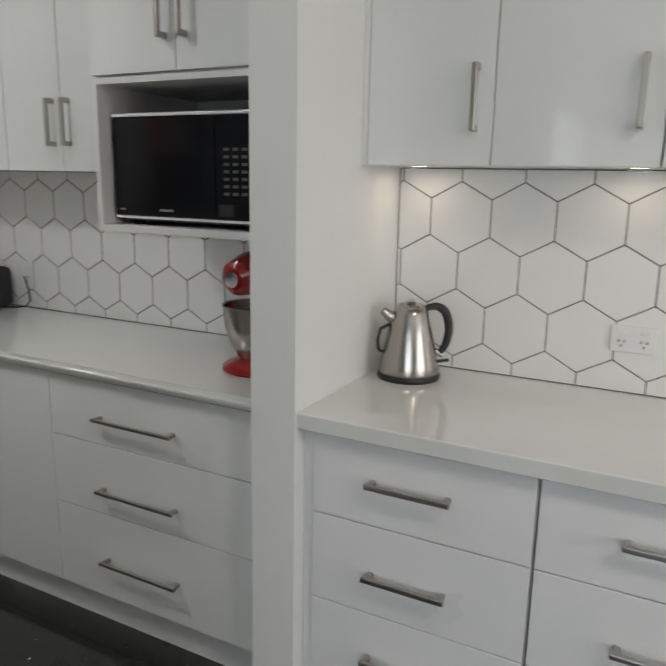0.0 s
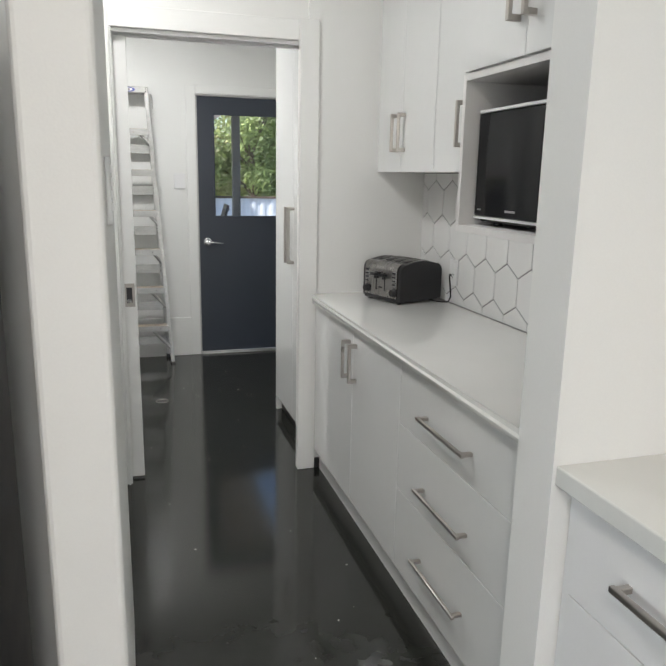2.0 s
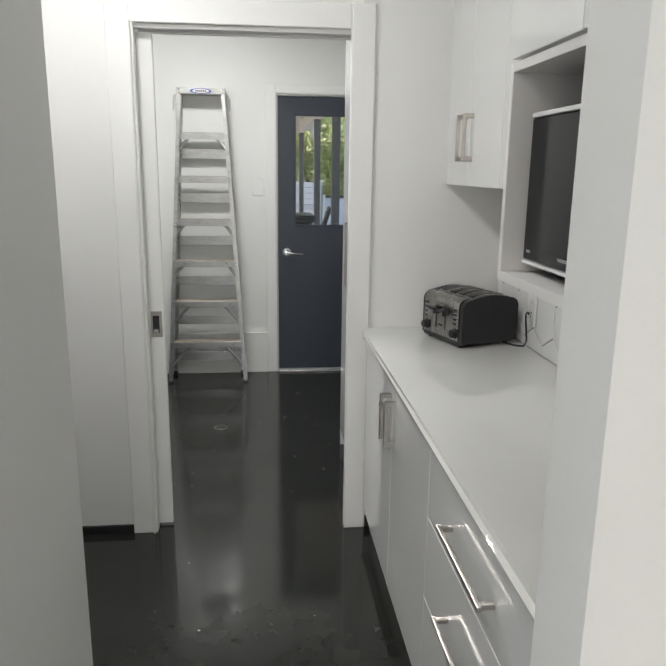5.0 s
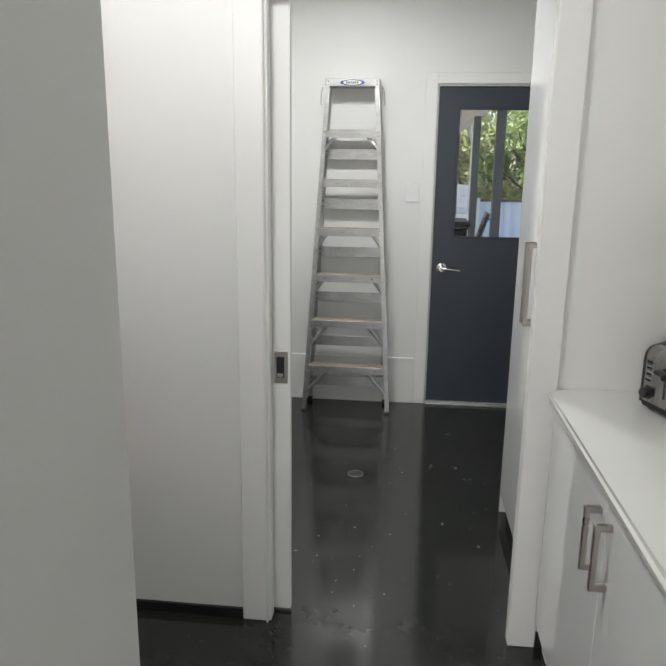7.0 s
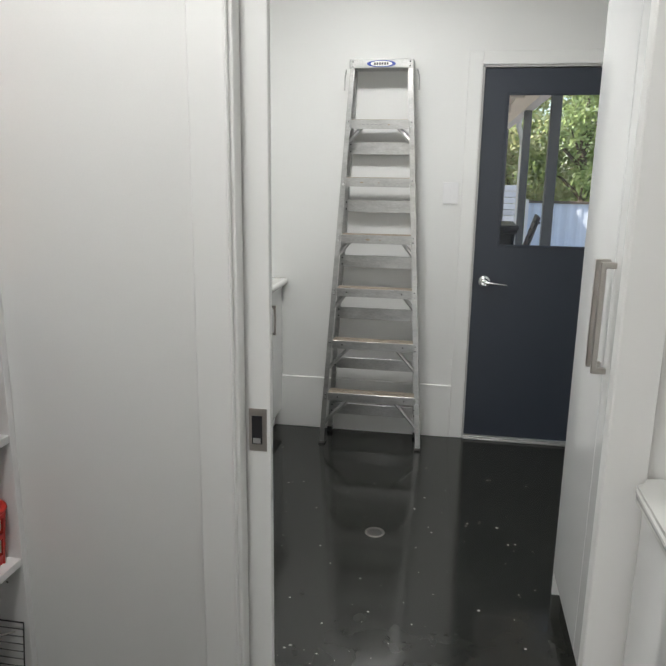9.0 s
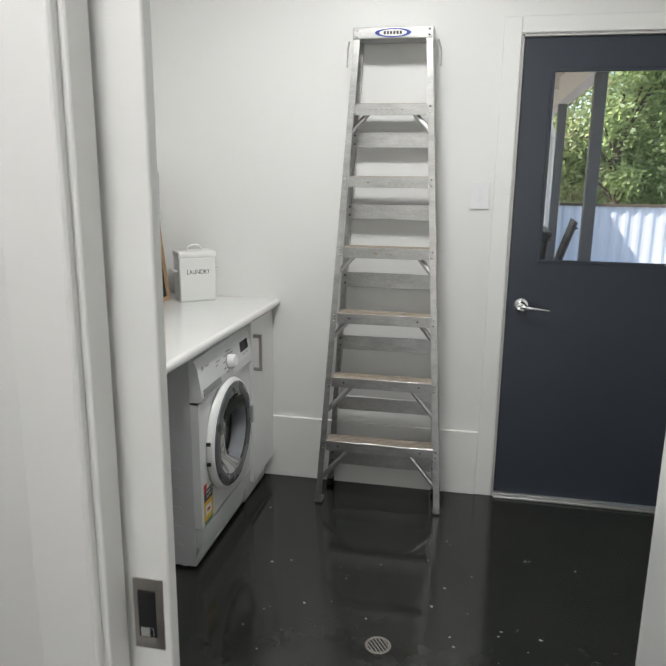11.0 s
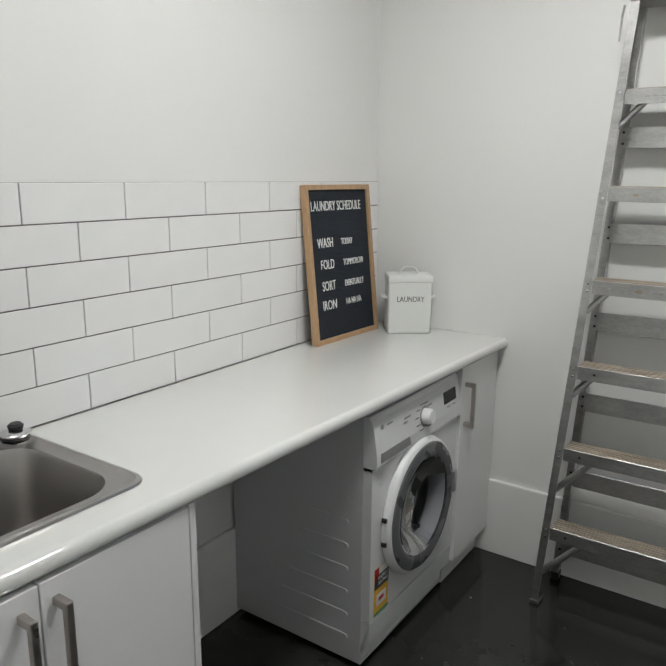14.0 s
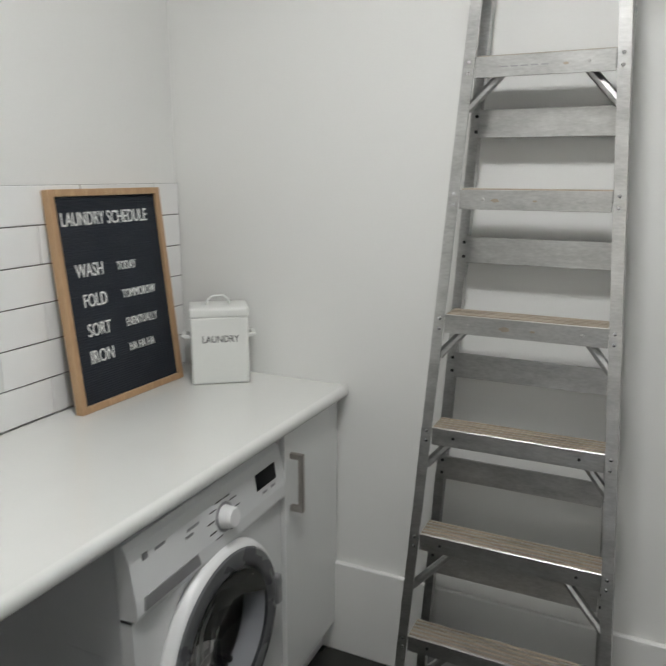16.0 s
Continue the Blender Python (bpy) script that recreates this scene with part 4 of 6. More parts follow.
tr = G("wooden_tray", (-1.37, -2.46, 1.248), "varnished timber serving tray stood on edge", "tray")
Z0, Z1, YB = 1.25, 1.597, -2.4365
for i in range(6):
    z = Z0 + i * (Z1 - Z0) / 6
    part("base_slat", box(-1.54, -1.184, YB, YB + 0.008, z + 0.001, z + (Z1 - Z0) / 6 - 0.001, 0.0015), M_PINED, tr, "dark stained base slat")
g0, g1 = Z0 + 0.105, Z1 - 0.105
for xa, xb in ((-1.198, -1.186), (-1.54, -1.528)):
    bm = B()
    prism(bm, [(YB - 0.0005, Z0 + 0.002), (YB - 0.0005, g0), (YB - 0.07, g0), (YB - 0.062, Z0 + 0.06), (YB - 0.03, Z0 + 0.012), (YB - 0.022, Z0 + 0.002)], xa, xb, "x")
    prism(bm, [(YB - 0.0005, g1), (YB - 0.0005, Z1 - 0.002), (YB - 0.022, Z1 - 0.002), (YB - 0.03, Z1 - 0.012), (YB - 0.062, Z1 - 0.06), (YB - 0.07, g1)], xa, xb, "x")
    bx(bm, xa, xb, YB - 0.026, YB - 0.0005, g0, g1)
    bx(bm, xa, xb, YB - 0.071, YB - 0.049, g0, g1)
    part("end_board", bm, M_PINE, tr, "honey pine end board with a grip slot")
for za, zb in ((Z0 + 0.002, Z0 + 0.012), (Z1 - 0.012, Z1 - 0.002)):
    part("side_board", box(-1.527, -1.199, YB - 0.03, YB - 0.0005, za, zb, 0.001), M_PINE, tr)
sn = G("snack_packet", (-1.22, -2.55, 1.248), "flat foil snack packet lying on the shelf", "food packet")
part("foil", box(-1.198, -1.182, -2.66, -2.452, 1.2482, 1.253, 0.002), M_MIXED, sn)

cb = packet("coffee_bag", pose(-1.262, -2.492, 0.869, 0, 0, 58), 0.165, 0.085, 0.24, M_BROWNFOIL, "crumpled brown and gold foil coffee bag with a red panel", 0.0, 6)
part("red_panel", prism(B(), [(-0.07, 0.012), (0.028, 0.012), (0.02, 0.08), (0.012, 0.128), (-0.062, 0.13)], -0.0445, -0.0405, "y"), M_REDPR, cb, "printed red panel")
part("gold_edge", prism(B(), [(0.028, 0.012), (0.076, 0.014), (0.068, 0.05), (0.071, 0.09), (0.074, 0.13), (0.012, 0.128), (0.02, 0.08)], -0.0435, -0.038, "y"), M_GOLDFOIL, cb, "gold foil edge")
part("oval_label", prism(B(), [(-0.028 + 0.024 * math.cos(radians(20 * i)), 0.178 + 0.011 * math.sin(radians(20 * i))) for i in range(18)], -0.043, -0.034, "y"), M_PAPER, cb, "small white oval label")
bk = G("blue_tub", (-1.27, -2.645, 0.869), "round blue plastic tub with a snap lid", "tub")
part("bucket", lathe(B(), [(0, 0.869), (0.086, 0.869), (0.092, 0.876), (0.104, 1.02), (0.107, 1.02), (0.107, 1.026), (0, 1.026)], (-1.272, -2.645, 0), 36), M_BLUEPL, bk, "", True)
part("lid", lathe(B(), [(0.0, 1.036), (0.1, 1.036), (0.112, 1.032), (0.115, 1.018), (0.109, 1.016), (0.104, 1.028)], (-1.272, -2.645, 0), 36), M_BLUEPL, bk, "", True)
part("lid_bar", box(-1.30, -1.245, -2.675, -2.615, 1.036, 1.044, 0.003), M_BLUEPL, bk)

# red basket of packets
bs = G("red_basket", (-1.31, -2.62, 0.53), "red slotted plastic basket full of packets", "basket")
bx0, bx1, by0, by1, bz0, bz1 = -1.47, -1.19, -2.82, -2.432, 0.531, 0.692
bm = B()
bx(bm, bx0 + 0.02, bx1 - 0.02, by0 + 0.02, by1 - 0.02, bz0, bz0 + 0.006)


def lattice(bm, a, b, z0, z1, n):
    """A side of upright ribs between two rails, from plan point a to b, leaning out."""
    a, b = Vector(a), Vector(b)
    d = (b - a) / n
    out = Vector((d.y, -d.x)).normalized()
    for i in range(n + 1):
        p = a + d * i
        w = d.normalized() * (0.008 if 0 < i < n else 0.004)
        q = [(p - w, z0), (p + w, z0), (p + w + out * 0.018, z1), (p - w + out * 0.018, z1)]
        f0 = [bm.verts.new((*v, z)) for v, z in q]
        f1 = [bm.verts.new((*(v - out * 0.004), z)) for v, z in q]
        bm.faces.new(f0)
        bm.faces.new(f1[::-1])
        for i0 in range(4):
            bm.faces.new((f0[i0], f0[(i0 + 1) % 4], f1[(i0 + 1) % 4], f1[i0]))
    for t0, t1 in ((0.0, 0.16), (0.48, 0.56), (0.86, 1.0)):
        q = []
        for t_ in (t0, t1):
            for p in (a, b):
                q.append(((p + out * 0.018 * t_), z0 + (z1 - z0) * t_))
        f0 = [bm.verts.new((*v, z)) for v, z in (q[0], q[1], q[3], q[2])]
        f1 = [bm.verts.new((*(v - out * 0.005), z)) for v, z in (q[0], q[1], q[3], q[2])]
        bm.faces.new(f0)
        bm.faces.new(f1[::-1])
        for i0 in range(4):
            bm.faces.new((f0[i0], f0[(i0 + 1) % 4], f1[(i0 + 1) % 4], f1[i0]))


part("bottom", bm, M_REDPL, bs)
cor = [(bx0 + 0.02, by0 + 0.02), (bx1 - 0.02, by0 + 0.02), (bx1 - 0.02, by1 - 0.02), (bx0 + 0.02, by1 - 0.02)]
for i in range(4):
    bm = B()
    lattice(bm, cor[i], cor[(i + 1) % 4], bz0, bz1 - 0.01, 7)
    part("side", bm, M_REDPL, bs, "slotted red side")
rp = [(x, y, bz1 - 0.006) for x, y in round_rect(bx1 - bx0, by1 - by0, 0.04, 5, (bx0 + bx1) / 2, (by0 + by1) / 2)]
part("rim", tube(B(), rp + rp[:2], 0.009, 8), M_REDPL, bs, "", True)
rnd = random.Random(8)
for i in range(9):
    m_ = (M_REDFOIL, M_MIXED, M_PAPER, M_REDFOIL, M_MIXED, M_REDPL)[i % 6]
    pp = packet("snack_bag", pose(-1.40 + 0.075 * (i % 3), -2.76 + 0.12 * (i // 3), 0.545, rnd.uniform(-12, 12), rnd.uniform(-12, 12), rnd.uniform(0, 180)), 0.1, 0.06, 0.13 + 0.02 * (i % 2), m_, "crinkled snack bag in the red basket", 0.01, 20 + i)
    pp["group"] = "snack bags in the basket"

# cooling rack leaning at the end, and a colander
rk = G("cooling_rack", (-1.33, -2.44, 0.1), "thin black wire cooling rack leaning on the shelf side", "cooling rack")
x0, x1, z0, z1 = -1.50, -1.186, 0.104, 0.345
bm = B()
lo, hi = -2.462, -2.434
pt = lambda x, z: (x, lo + (hi - lo) * (z - z0) / (z1 - z0), z)
tube(bm, [pt(x0, z0), pt(x1, z0), pt(x1, z1), pt(x0, z1), pt(x0, z0)], 0.0025, 6)
part("frame", bm, M_BLACK, rk)
for i in range(11):
    z = z0 + (z1 - z0) * (i + 0.7) / 11.6
    part("wire", tube(B(), [pt(x0, z), pt(x1, z)], 0.0012, 5), M_BLACK, rk)
part("rack_foot", tube(B(), [pt(-1.26, 0.32), (-1.235, -2.47, 0.325), pt(-1.21, 0.318)], 0.002, 5), M_NICKEL, rk)
part("rack_foot", tube(B(), [pt(-1.26, 0.13), (-1.235, -2.49, 0.135), pt(-1.21, 0.128)], 0.002, 5), M_NICKEL, rk)
co = G("colander", (-1.32, -2.62, 0.1), "steel colander with a perforated bowl and side handle", "colander")
cx, cy = -1.30, -2.60
part("bowl", lathe(B(), [(0.07, 0.1), (0.072, 0.112), (0.085, 0.118), (0.108, 0.165), (0.12, 0.265), (0.128, 0.268), (0.128, 0.273), (0.116, 0.268), (0.104, 0.165), (0.08, 0.125), (0, 0.12)], (cx, cy, 0), 40), M_STEEL, co, "", True)
bm = B()
for i in range(44):
    a = 2 * math.pi * i / 44
    for j in range(4):
        r_, z = 0.0915 + 0.0088 * j, 0.13 + 0.018 * j
        c_ = Vector((cx + r_ * math.cos(a + 0.07 * j), cy + r_ * math.sin(a + 0.07 * j), z))
        o_ = Vector((math.cos(a), math.sin(a), -0.55)).normalized()
        u_ = Vector((-math.sin(a), math.cos(a), 0))
        bm.faces.new(ring(bm, c_ + o_ * 0.0022, u_, o_.cross(u_), 0.003, 6))
part("holes", bm, M_BLACK, co, "dark drain holes")
for s_ in (1, -1):
    part("handle", tube(B(), [(cx + 0.045, cy + s_ * 0.113, 0.25), (cx + 0.035, cy + s_ * 0.15, 0.245), (cx - 0.035, cy + s_ * 0.15, 0.245), (cx - 0.045, cy + s_ * 0.113, 0.25)], 0.006, 10), M_STEEL, co, "", True)

# ---- laundry joinery ----
LX, LS, LT = -1.085, -1.098, 0.90
c = G("sink_cabinet", (-1.35, -1.94, 0), "white two-door sink cabinet with upright bar handles", "cabinet", "laundry base cabinets")
carcass(c, LS, 1, -1.64, -2.278, -1.62, 0.1, 0.86, top=False)
for a, b, hy in ((-1.95, -1.62, -1.922), (-2.278, -1.95, -1.985)):
    d = front("door", c, LS, 1, a, b, 0.105, 0.858, M_SATIN)
    bar_handle(d, 1, LS, hy, 0.742, 0.165, "z", r=0.007)
part("end_panel", box(LS, -1.64, -1.619, -1.602, 0.0, 0.862, 0.001), M_SATIN, c)
part("kickboard", box(-1.15, -1.165, -2.278, -1.62, 0, 0.1), M_SATIN, c)
c = G("laundry_cabinet", (-1.35, -0.19, 0), "narrow white base cabinet with one upright handle", "cabinet", "laundry base cabinets")
carcass(c, LX, 1, -1.64, -0.335, -0.003, 0.1, 0.862)
d = front("door", c, LX, 1, -0.335, -0.004, 0.105, 0.859, M_GLOSS)
bar_handle(d, 1, LX, -0.302, 0.712, 0.165, "z", r=0.007)
part("kickboard", box(-1.13, -1.145, -0.335, -0.003, 0, 0.1), M_SATIN, c)
# bench top in pieces round the sink
SKX0, SKX1, SKY0, SKY1 = -1.628, -1.18, -2.185, -1.642


def bench_profile(x_front, x_back, z, t, r):
    n = 6
    pts = [(x_back, z), (x_back, z - t)]
    pts += [(x_front - r + r * math.cos(radians(a)), z - t + r - r * math.sin(radians(a))) for a in [90 - 90 * i / n for i in range(n + 1)]]
    pts += [(x_front - r + r * math.cos(radians(a)), z - r + r * math.sin(radians(a))) for a in [90 * i / n for i in range(n + 1)]]
    return pts


bm = B()
BFX, BTK = -1.05, 0.037
prism(bm, bench_profile(BFX, -1.64, LT, BTK, 0.0165), -1.685, -0.002, "y")
prism(bm, bench_profile(BFX, -1.207, LT, BTK, 0.0165), -2.278, -1.685, "y")
bx(bm, -1.64, -1.588, -2.278, -1.685, LT - BTK, LT)
bx(bm, -1.588, -1.207, -2.278, -2.15, LT - BTK, LT)
for v in bm.verts:
    if v.co.x > -1.15:
        v.co.x += 0.023 * v.co.y
tagged(part("laundry_worktop", bm, M_STONE, None, "", True), "glossy white laundry benchtop with a rounded front edge", "worktop")

# drop-in steel sink
sk = G("laundry_sink", (-1.35, -1.945, LT), "drop-in stainless steel laundry sink with rounded corners", "sink")
bm = B()
cx, cy = (SKX0 + SKX1) / 2, (SKY0 + SKY1) / 2
W, H = SKX1 - SKX0, SKY1 - SKY0
loops = []
for w, h, r, dx, z in ((W, H, 0.045, 0, LT + 0.001), (W - 0.004, H - 0.004, 0.043, 0, LT + 0.006), (W - 0.02, H - 0.02, 0.038, 0, LT + 0.0075), (W - 0.03, H - 0.03, 0.036, 0, LT + 0.004), (W - 0.085, H - 0.09, 0.085, 0.012, LT + 0.003), (W - 0.093, H - 0.098, 0.083, 0.012, LT - 0.006), (W - 0.13, H - 0.13, 0.078, 0.012, LT - 0.2), (W - 0.19, H - 0.19, 0.05, 0.012, LT - 0.215), (0.05, 0.05, 0.02, 0.012, LT - 0.22)):
    loops.append([bm.verts.new((x, y, z)) for x, y in round_rect(w, h, r, 8, cx + dx, cy)])
for a, b in zip(loops, loops[1:]):
    for i in range(len(a)):
        bm.faces.new((a[i], a[(i + 1) % len(a)], b[(i + 1) % len(a)], b[i]))
bm.faces.new(loops[-1])
part("bowl", bm, M_SINK, sk, "", True)
pg = G("sink_plug", (-1.585, -1.69, LT), "chrome sink plug with black rubber seals resting on the sink rim", "sink plug")
PX_, PY_ = -1.582, -1.69
part("flange", lathe(B(), [(0, 0.003), (0.03, 0.004), (0.03, 0.01), (0, 0.012)], (PX_, PY_, LT), 24), M_CHROME, pg, "", True)
part("seal", lathe(B(), [(0, 0.0125), (0.032, 0.013), (0.033, 0.018), (0.03, 0.022), (0, 0.023)], (PX_, PY_, LT), 24), M_BLACK, pg, "black rubber seal", True)
part("cap", lathe(B(), [(0, 0.0235), (0.034, 0.0238), (0.035, 0.027), (0.02, 0.032), (0, 0.033)], (PX_, PY_, LT), 24), M_CHROME, pg, "", True)
part("knob", lathe(B(), [(0, 0.0335), (0.016, 0.034), (0.018, 0.042), (0.012, 0.047), (0, 0.047)], (PX_ - 0.005, PY_ + 0.006, LT), 18), M_BLACK, pg, "", True)
cl = G("red_cloth", (-1.16, -1.585, 0), "crumpled red and pale cloth on the floor by the cabinet", "cloth")
bm = bmesh.new()
bmesh.ops.create_icosphere(bm, subdivisions=3, radius=1)
for v in bm.verts:
    f_ = 1 + 0.5 * noise.noise(v.co * 2.2)
    v.co = Vector((-1.175 + v.co.x * 0.045 * f_, -1.575 + v.co.y * 0.022 * f_, max(0.001, 0.045 + v.co.z * 0.05 * f_)))
part("fold", bm, M_REDPL, cl, "red fold", True)
bm = bmesh.new()
bmesh.ops.create_icosphere(bm, subdivisions=3, radius=1)
for v in bm.verts:
    f_ = 1 + 0.5 * noise.noise(v.co * 2.0 + Vector((4, 0, 0)))
    v.co = Vector((-1.20 + v.co.x * 0.05 * f_, -1.583 + v.co.y * 0.016 * f_, max(0.001, 0.06 + v.co.z * 0.06 * f_)))
part("lining", bm, M_PAPER, cl, "pale grey fold", True)

# ---- clothes dryer under the bench ----
wm = G("front_load_dryer", (-1.3, -0.69, 0), "white front-loading dryer with a round grey-rimmed glass door", "dryer")
WY0, WY1, WF, WB, WZ = -0.968, -0.393, -1.035, -1.58, 0.835
WYC = (WY0 + WY1) / 2
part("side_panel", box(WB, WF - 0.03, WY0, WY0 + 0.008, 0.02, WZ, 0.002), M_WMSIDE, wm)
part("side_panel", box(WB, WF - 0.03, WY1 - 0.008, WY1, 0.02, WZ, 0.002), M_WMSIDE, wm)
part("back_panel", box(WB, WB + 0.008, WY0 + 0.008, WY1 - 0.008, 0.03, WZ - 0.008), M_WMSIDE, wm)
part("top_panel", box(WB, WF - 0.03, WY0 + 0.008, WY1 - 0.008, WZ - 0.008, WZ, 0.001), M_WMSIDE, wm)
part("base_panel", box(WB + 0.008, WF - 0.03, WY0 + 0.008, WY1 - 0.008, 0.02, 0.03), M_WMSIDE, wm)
for i in range(7):
    z = 0.10 + i * 0.078
    l_ = 0.30 - 0.032 * i
    bm = B()
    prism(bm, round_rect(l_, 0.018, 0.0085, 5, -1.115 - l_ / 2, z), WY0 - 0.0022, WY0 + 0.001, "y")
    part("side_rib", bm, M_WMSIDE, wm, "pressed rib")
# front with the round door's opening
DC, DZ, DR = -0.69, 0.465, 0.226
bm = B()
n = 48
inner = [bm.verts.new((WF, DC + 0.16 * math.cos(2 * math.pi * i / n), DZ + 0.16 * math.sin(2 * math.pi * i / n))) for i in range(n)]
fz0, fz1 = 0.18, 0.676
out = []
for i in range(n):
    a = 2 * math.pi * i / n
    ca, sa = math.cos(a), math.sin(a)
    tt = min((((WY1 if ca > 0 else WY0) - DC) / ca) if abs(ca) > 1e-6 else 9, (((fz1 if sa > 0 else fz0) - DZ) / sa) if abs(sa) > 1e-6 else 9)
    out.append(bm.verts.new((WF, DC + ca * tt, DZ + sa * tt)))
for i in range(n):
    bm.faces.new((inner[i], inner[(i + 1) % n], out[(i + 1) % n], out[i]))
for y, z in ((WY0, fz0), (WY1, fz0), (WY0, fz1), (WY1, fz1)):
    near = sorted(out, key=lambda v: (v.co.y - y) ** 2 + (v.co.z - z) ** 2)[:2]
    if (near[0].co.y - y) ** 2 + (near[0].co.z - z) ** 2 > 1e-8:
        bm.faces.new((near[0], near[1], bm.verts.new((WF, y, z))))
bx(bm, WF - 0.03, WF - 0.0005, WY0, WY0 + 0.006, fz0, fz1)
bx(bm, WF - 0.03, WF - 0.0005, WY1 - 0.006, WY1, fz0, fz1)
bx(bm, WF - 0.03, WF - 0.0005, WY0, WY1, fz1 - 0.006, fz1)
part("front_panel", bm, M_WMWHITE, wm)
# control fascia leaning back at the top
bm = B()
prism(bm, [(WF - 0.034, 0.679), (WF + 0.008, 0.679), (WF + 0.0125, 0.684), (WF + 0.014, 0.692), (WF + 0.013, 0.722), (WF + 0.002, 0.80), (WF - 0.005, 0.822), (WF - 0.014, WZ), (WF - 0.034, WZ)], WY0, WY1, "y")
fas = part("control_fascia", bm, M_WMWHITE, wm)


def on_fascia(y, z, proud=0.0):
    return Vector((WF + 0.0138 - (z - 0.715) * 0.139 + proud, y, z))


bm = B()
prism(bm, [(-0.09, -0.014), (0.09, -0.014), (0.084, 0.012), (-0.084, 0.012)], 0, 0.003, "x")
bmesh.ops.transform(bm, matrix=Matrix.Translation(on_fascia(-0.86, 0.712)) @ pose(0, 0, 0, 0, -8, 0), verts=bm.verts)
part("drawer_pull", bm, M_SILVER, fas, "grey recessed tank pull")
bm = B()
lathe(bm, [(0, 0.03), (0.02, 0.03), (0.024, 0.024), (0.027, 0.0), (0, 0)], (0, 0, 0), 28, "x")
bmesh.ops.transform(bm, matrix=Matrix.Translation(on_fascia(-0.664, 0.757)) @ pose(0, 0, 0, 0, -8, 0), verts=bm.verts)
part("dial", bm, M_WHITEPL, fas, "white programme dial", True)
bm = B()
lathe(bm, [(0.027, 0.0006), (0.034, 0.0006), (0.034, 0.002), (0.027, 0.002)], (0, 0, 0), 28, "x")
bmesh.ops.transform(bm, matrix=Matrix.Translation(on_fascia(-0.664, 0.757)) @ pose(0, 0, 0, 0, -8, 0), verts=bm.verts)
part("dial_ring", bm, M_SILVER, fas)
for i in range(10):
    a = radians(-60 + i * 33)
    bm = B()
    bx(bm, 0.0003, 0.0014, -0.012, 0.012, -0.0012, 0.0012)
    bmesh.ops.transform(bm, matrix=Matrix.Translation(on_fascia(-0.664 + 0.052 * math.cos(a), 0.757 + 0.043 * math.sin(a))) @ pose(0, 0, 0, 0, -8, 0), verts=bm.verts)
    part("dial_mark", bm, M_INK, fas)
bm = B()
bx(bm, 0.0004, 0.002, -0.047, 0.047, -0.021, 0.021, 0.0008)
bmesh.ops.transform(bm, matrix=Matrix.Translation(on_fascia(-0.478, 0.776)) @ pose(0, 0, 0, 0, -8, 0), verts=bm.verts)
part("display", bm, M_GLASSBLACK, fas, "small black display")
for y, z, w_ in ((-0.925, 0.798, 0.016), (-0.88, 0.797, 0.03), (-0.775, 0.785, 0.04), (-0.49, 0.742, 0.02), (-0.45, 0.742, 0.02), (-0.79, 0.772, 0.025)):
    bm = B()
    bx(bm, 0.0003, 0.0012, -w_ / 2, w_ / 2, -0.003 if w_ > 0.018 else -0.007, 0.003 if w_ > 0.018 else 0.007)
    bmesh.ops.transform(bm, matrix=Matrix.Translation(on_fascia(y, z)) @ pose(0, 0, 0, 0, -8, 0), verts=bm.verts)
    part("print_mark", bm, M_SILVER, fas)
# lower plinth, pulled in at the foot
bm = B()
prism(bm, [(WF - 0.034, 0.03), (WF - 0.045, 0.03), (WF - 0.04, 0.055), (WF - 0.005, 0.1), (WF + 0.001, 0.175), (WF - 0.034, 0.175)][::-1], WY0 + 0.002, WY1 - 0.002, "y")
part("plinth_panel", bm, M_WMWHITE, wm)
for fy in (WY0 + 0.05, WY1 - 0.05):
    for fx in (WB + 0.06, WF - 0.09):
        part("foot", lathe(B(), [(0, 0), (0.022, 0), (0.018, 0.025), (0, 0.025)], (fx, fy, 0), 14), M_WHITEPL, wm)
door = part("door_ring", lathe(B(), [(DR - 0.012, 0.0), (DR - 0.003, 0.002), (DR, 0.008), (DR - 0.004, 0.021), (DR - 0.01, 0.029), (DR - 0.017, 0.032), (DR - 0.02, 0.026)], (WF, DC, DZ), 64, "x"), M_WHITEPL, wm, "white outer door ring", True)
part("grey_rim", lathe(B(), [(DR - 0.015, 0.0315), (DR - 0.019, 0.036), (DR - 0.04, 0.039), (DR - 0.056, 0.037), (DR - 0.063, 0.032), (DR - 0.063, 0.02), (DR - 0.03, 0.02)], (WF, DC, DZ), 64, "x"), M_RIM, door, "dark grey inner rim", True)
part("glass_bowl", lathe(B(), [(DR - 0.064, 0.036), (DR - 0.072, 0.03), (0.125, -0.015), (0.09, -0.04), (0, -0.05)], (WF, DC, DZ), 48, "x"), M_SMOKE, door, "smoked glass bowl", True).visible_shadow = False
part("white_lip", lathe(B(), [(DR - 0.065, 0.028), (DR - 0.068, 0.016), (0.154, -0.03), (0.158, -0.034), (DR - 0.055, 0.0)], (WF, DC, DZ), 48, "x"), M_WHITEPL, wm, "white door seal", True)
part("drum", lathe(B(), [(0.156, -0.028), (0.2, -0.06), (0.2, -0.4), (0.12, -0.42), (0, -0.42)], (WF, DC, DZ), 40, "x"), M_DRUM, wm, "steel drum", True)
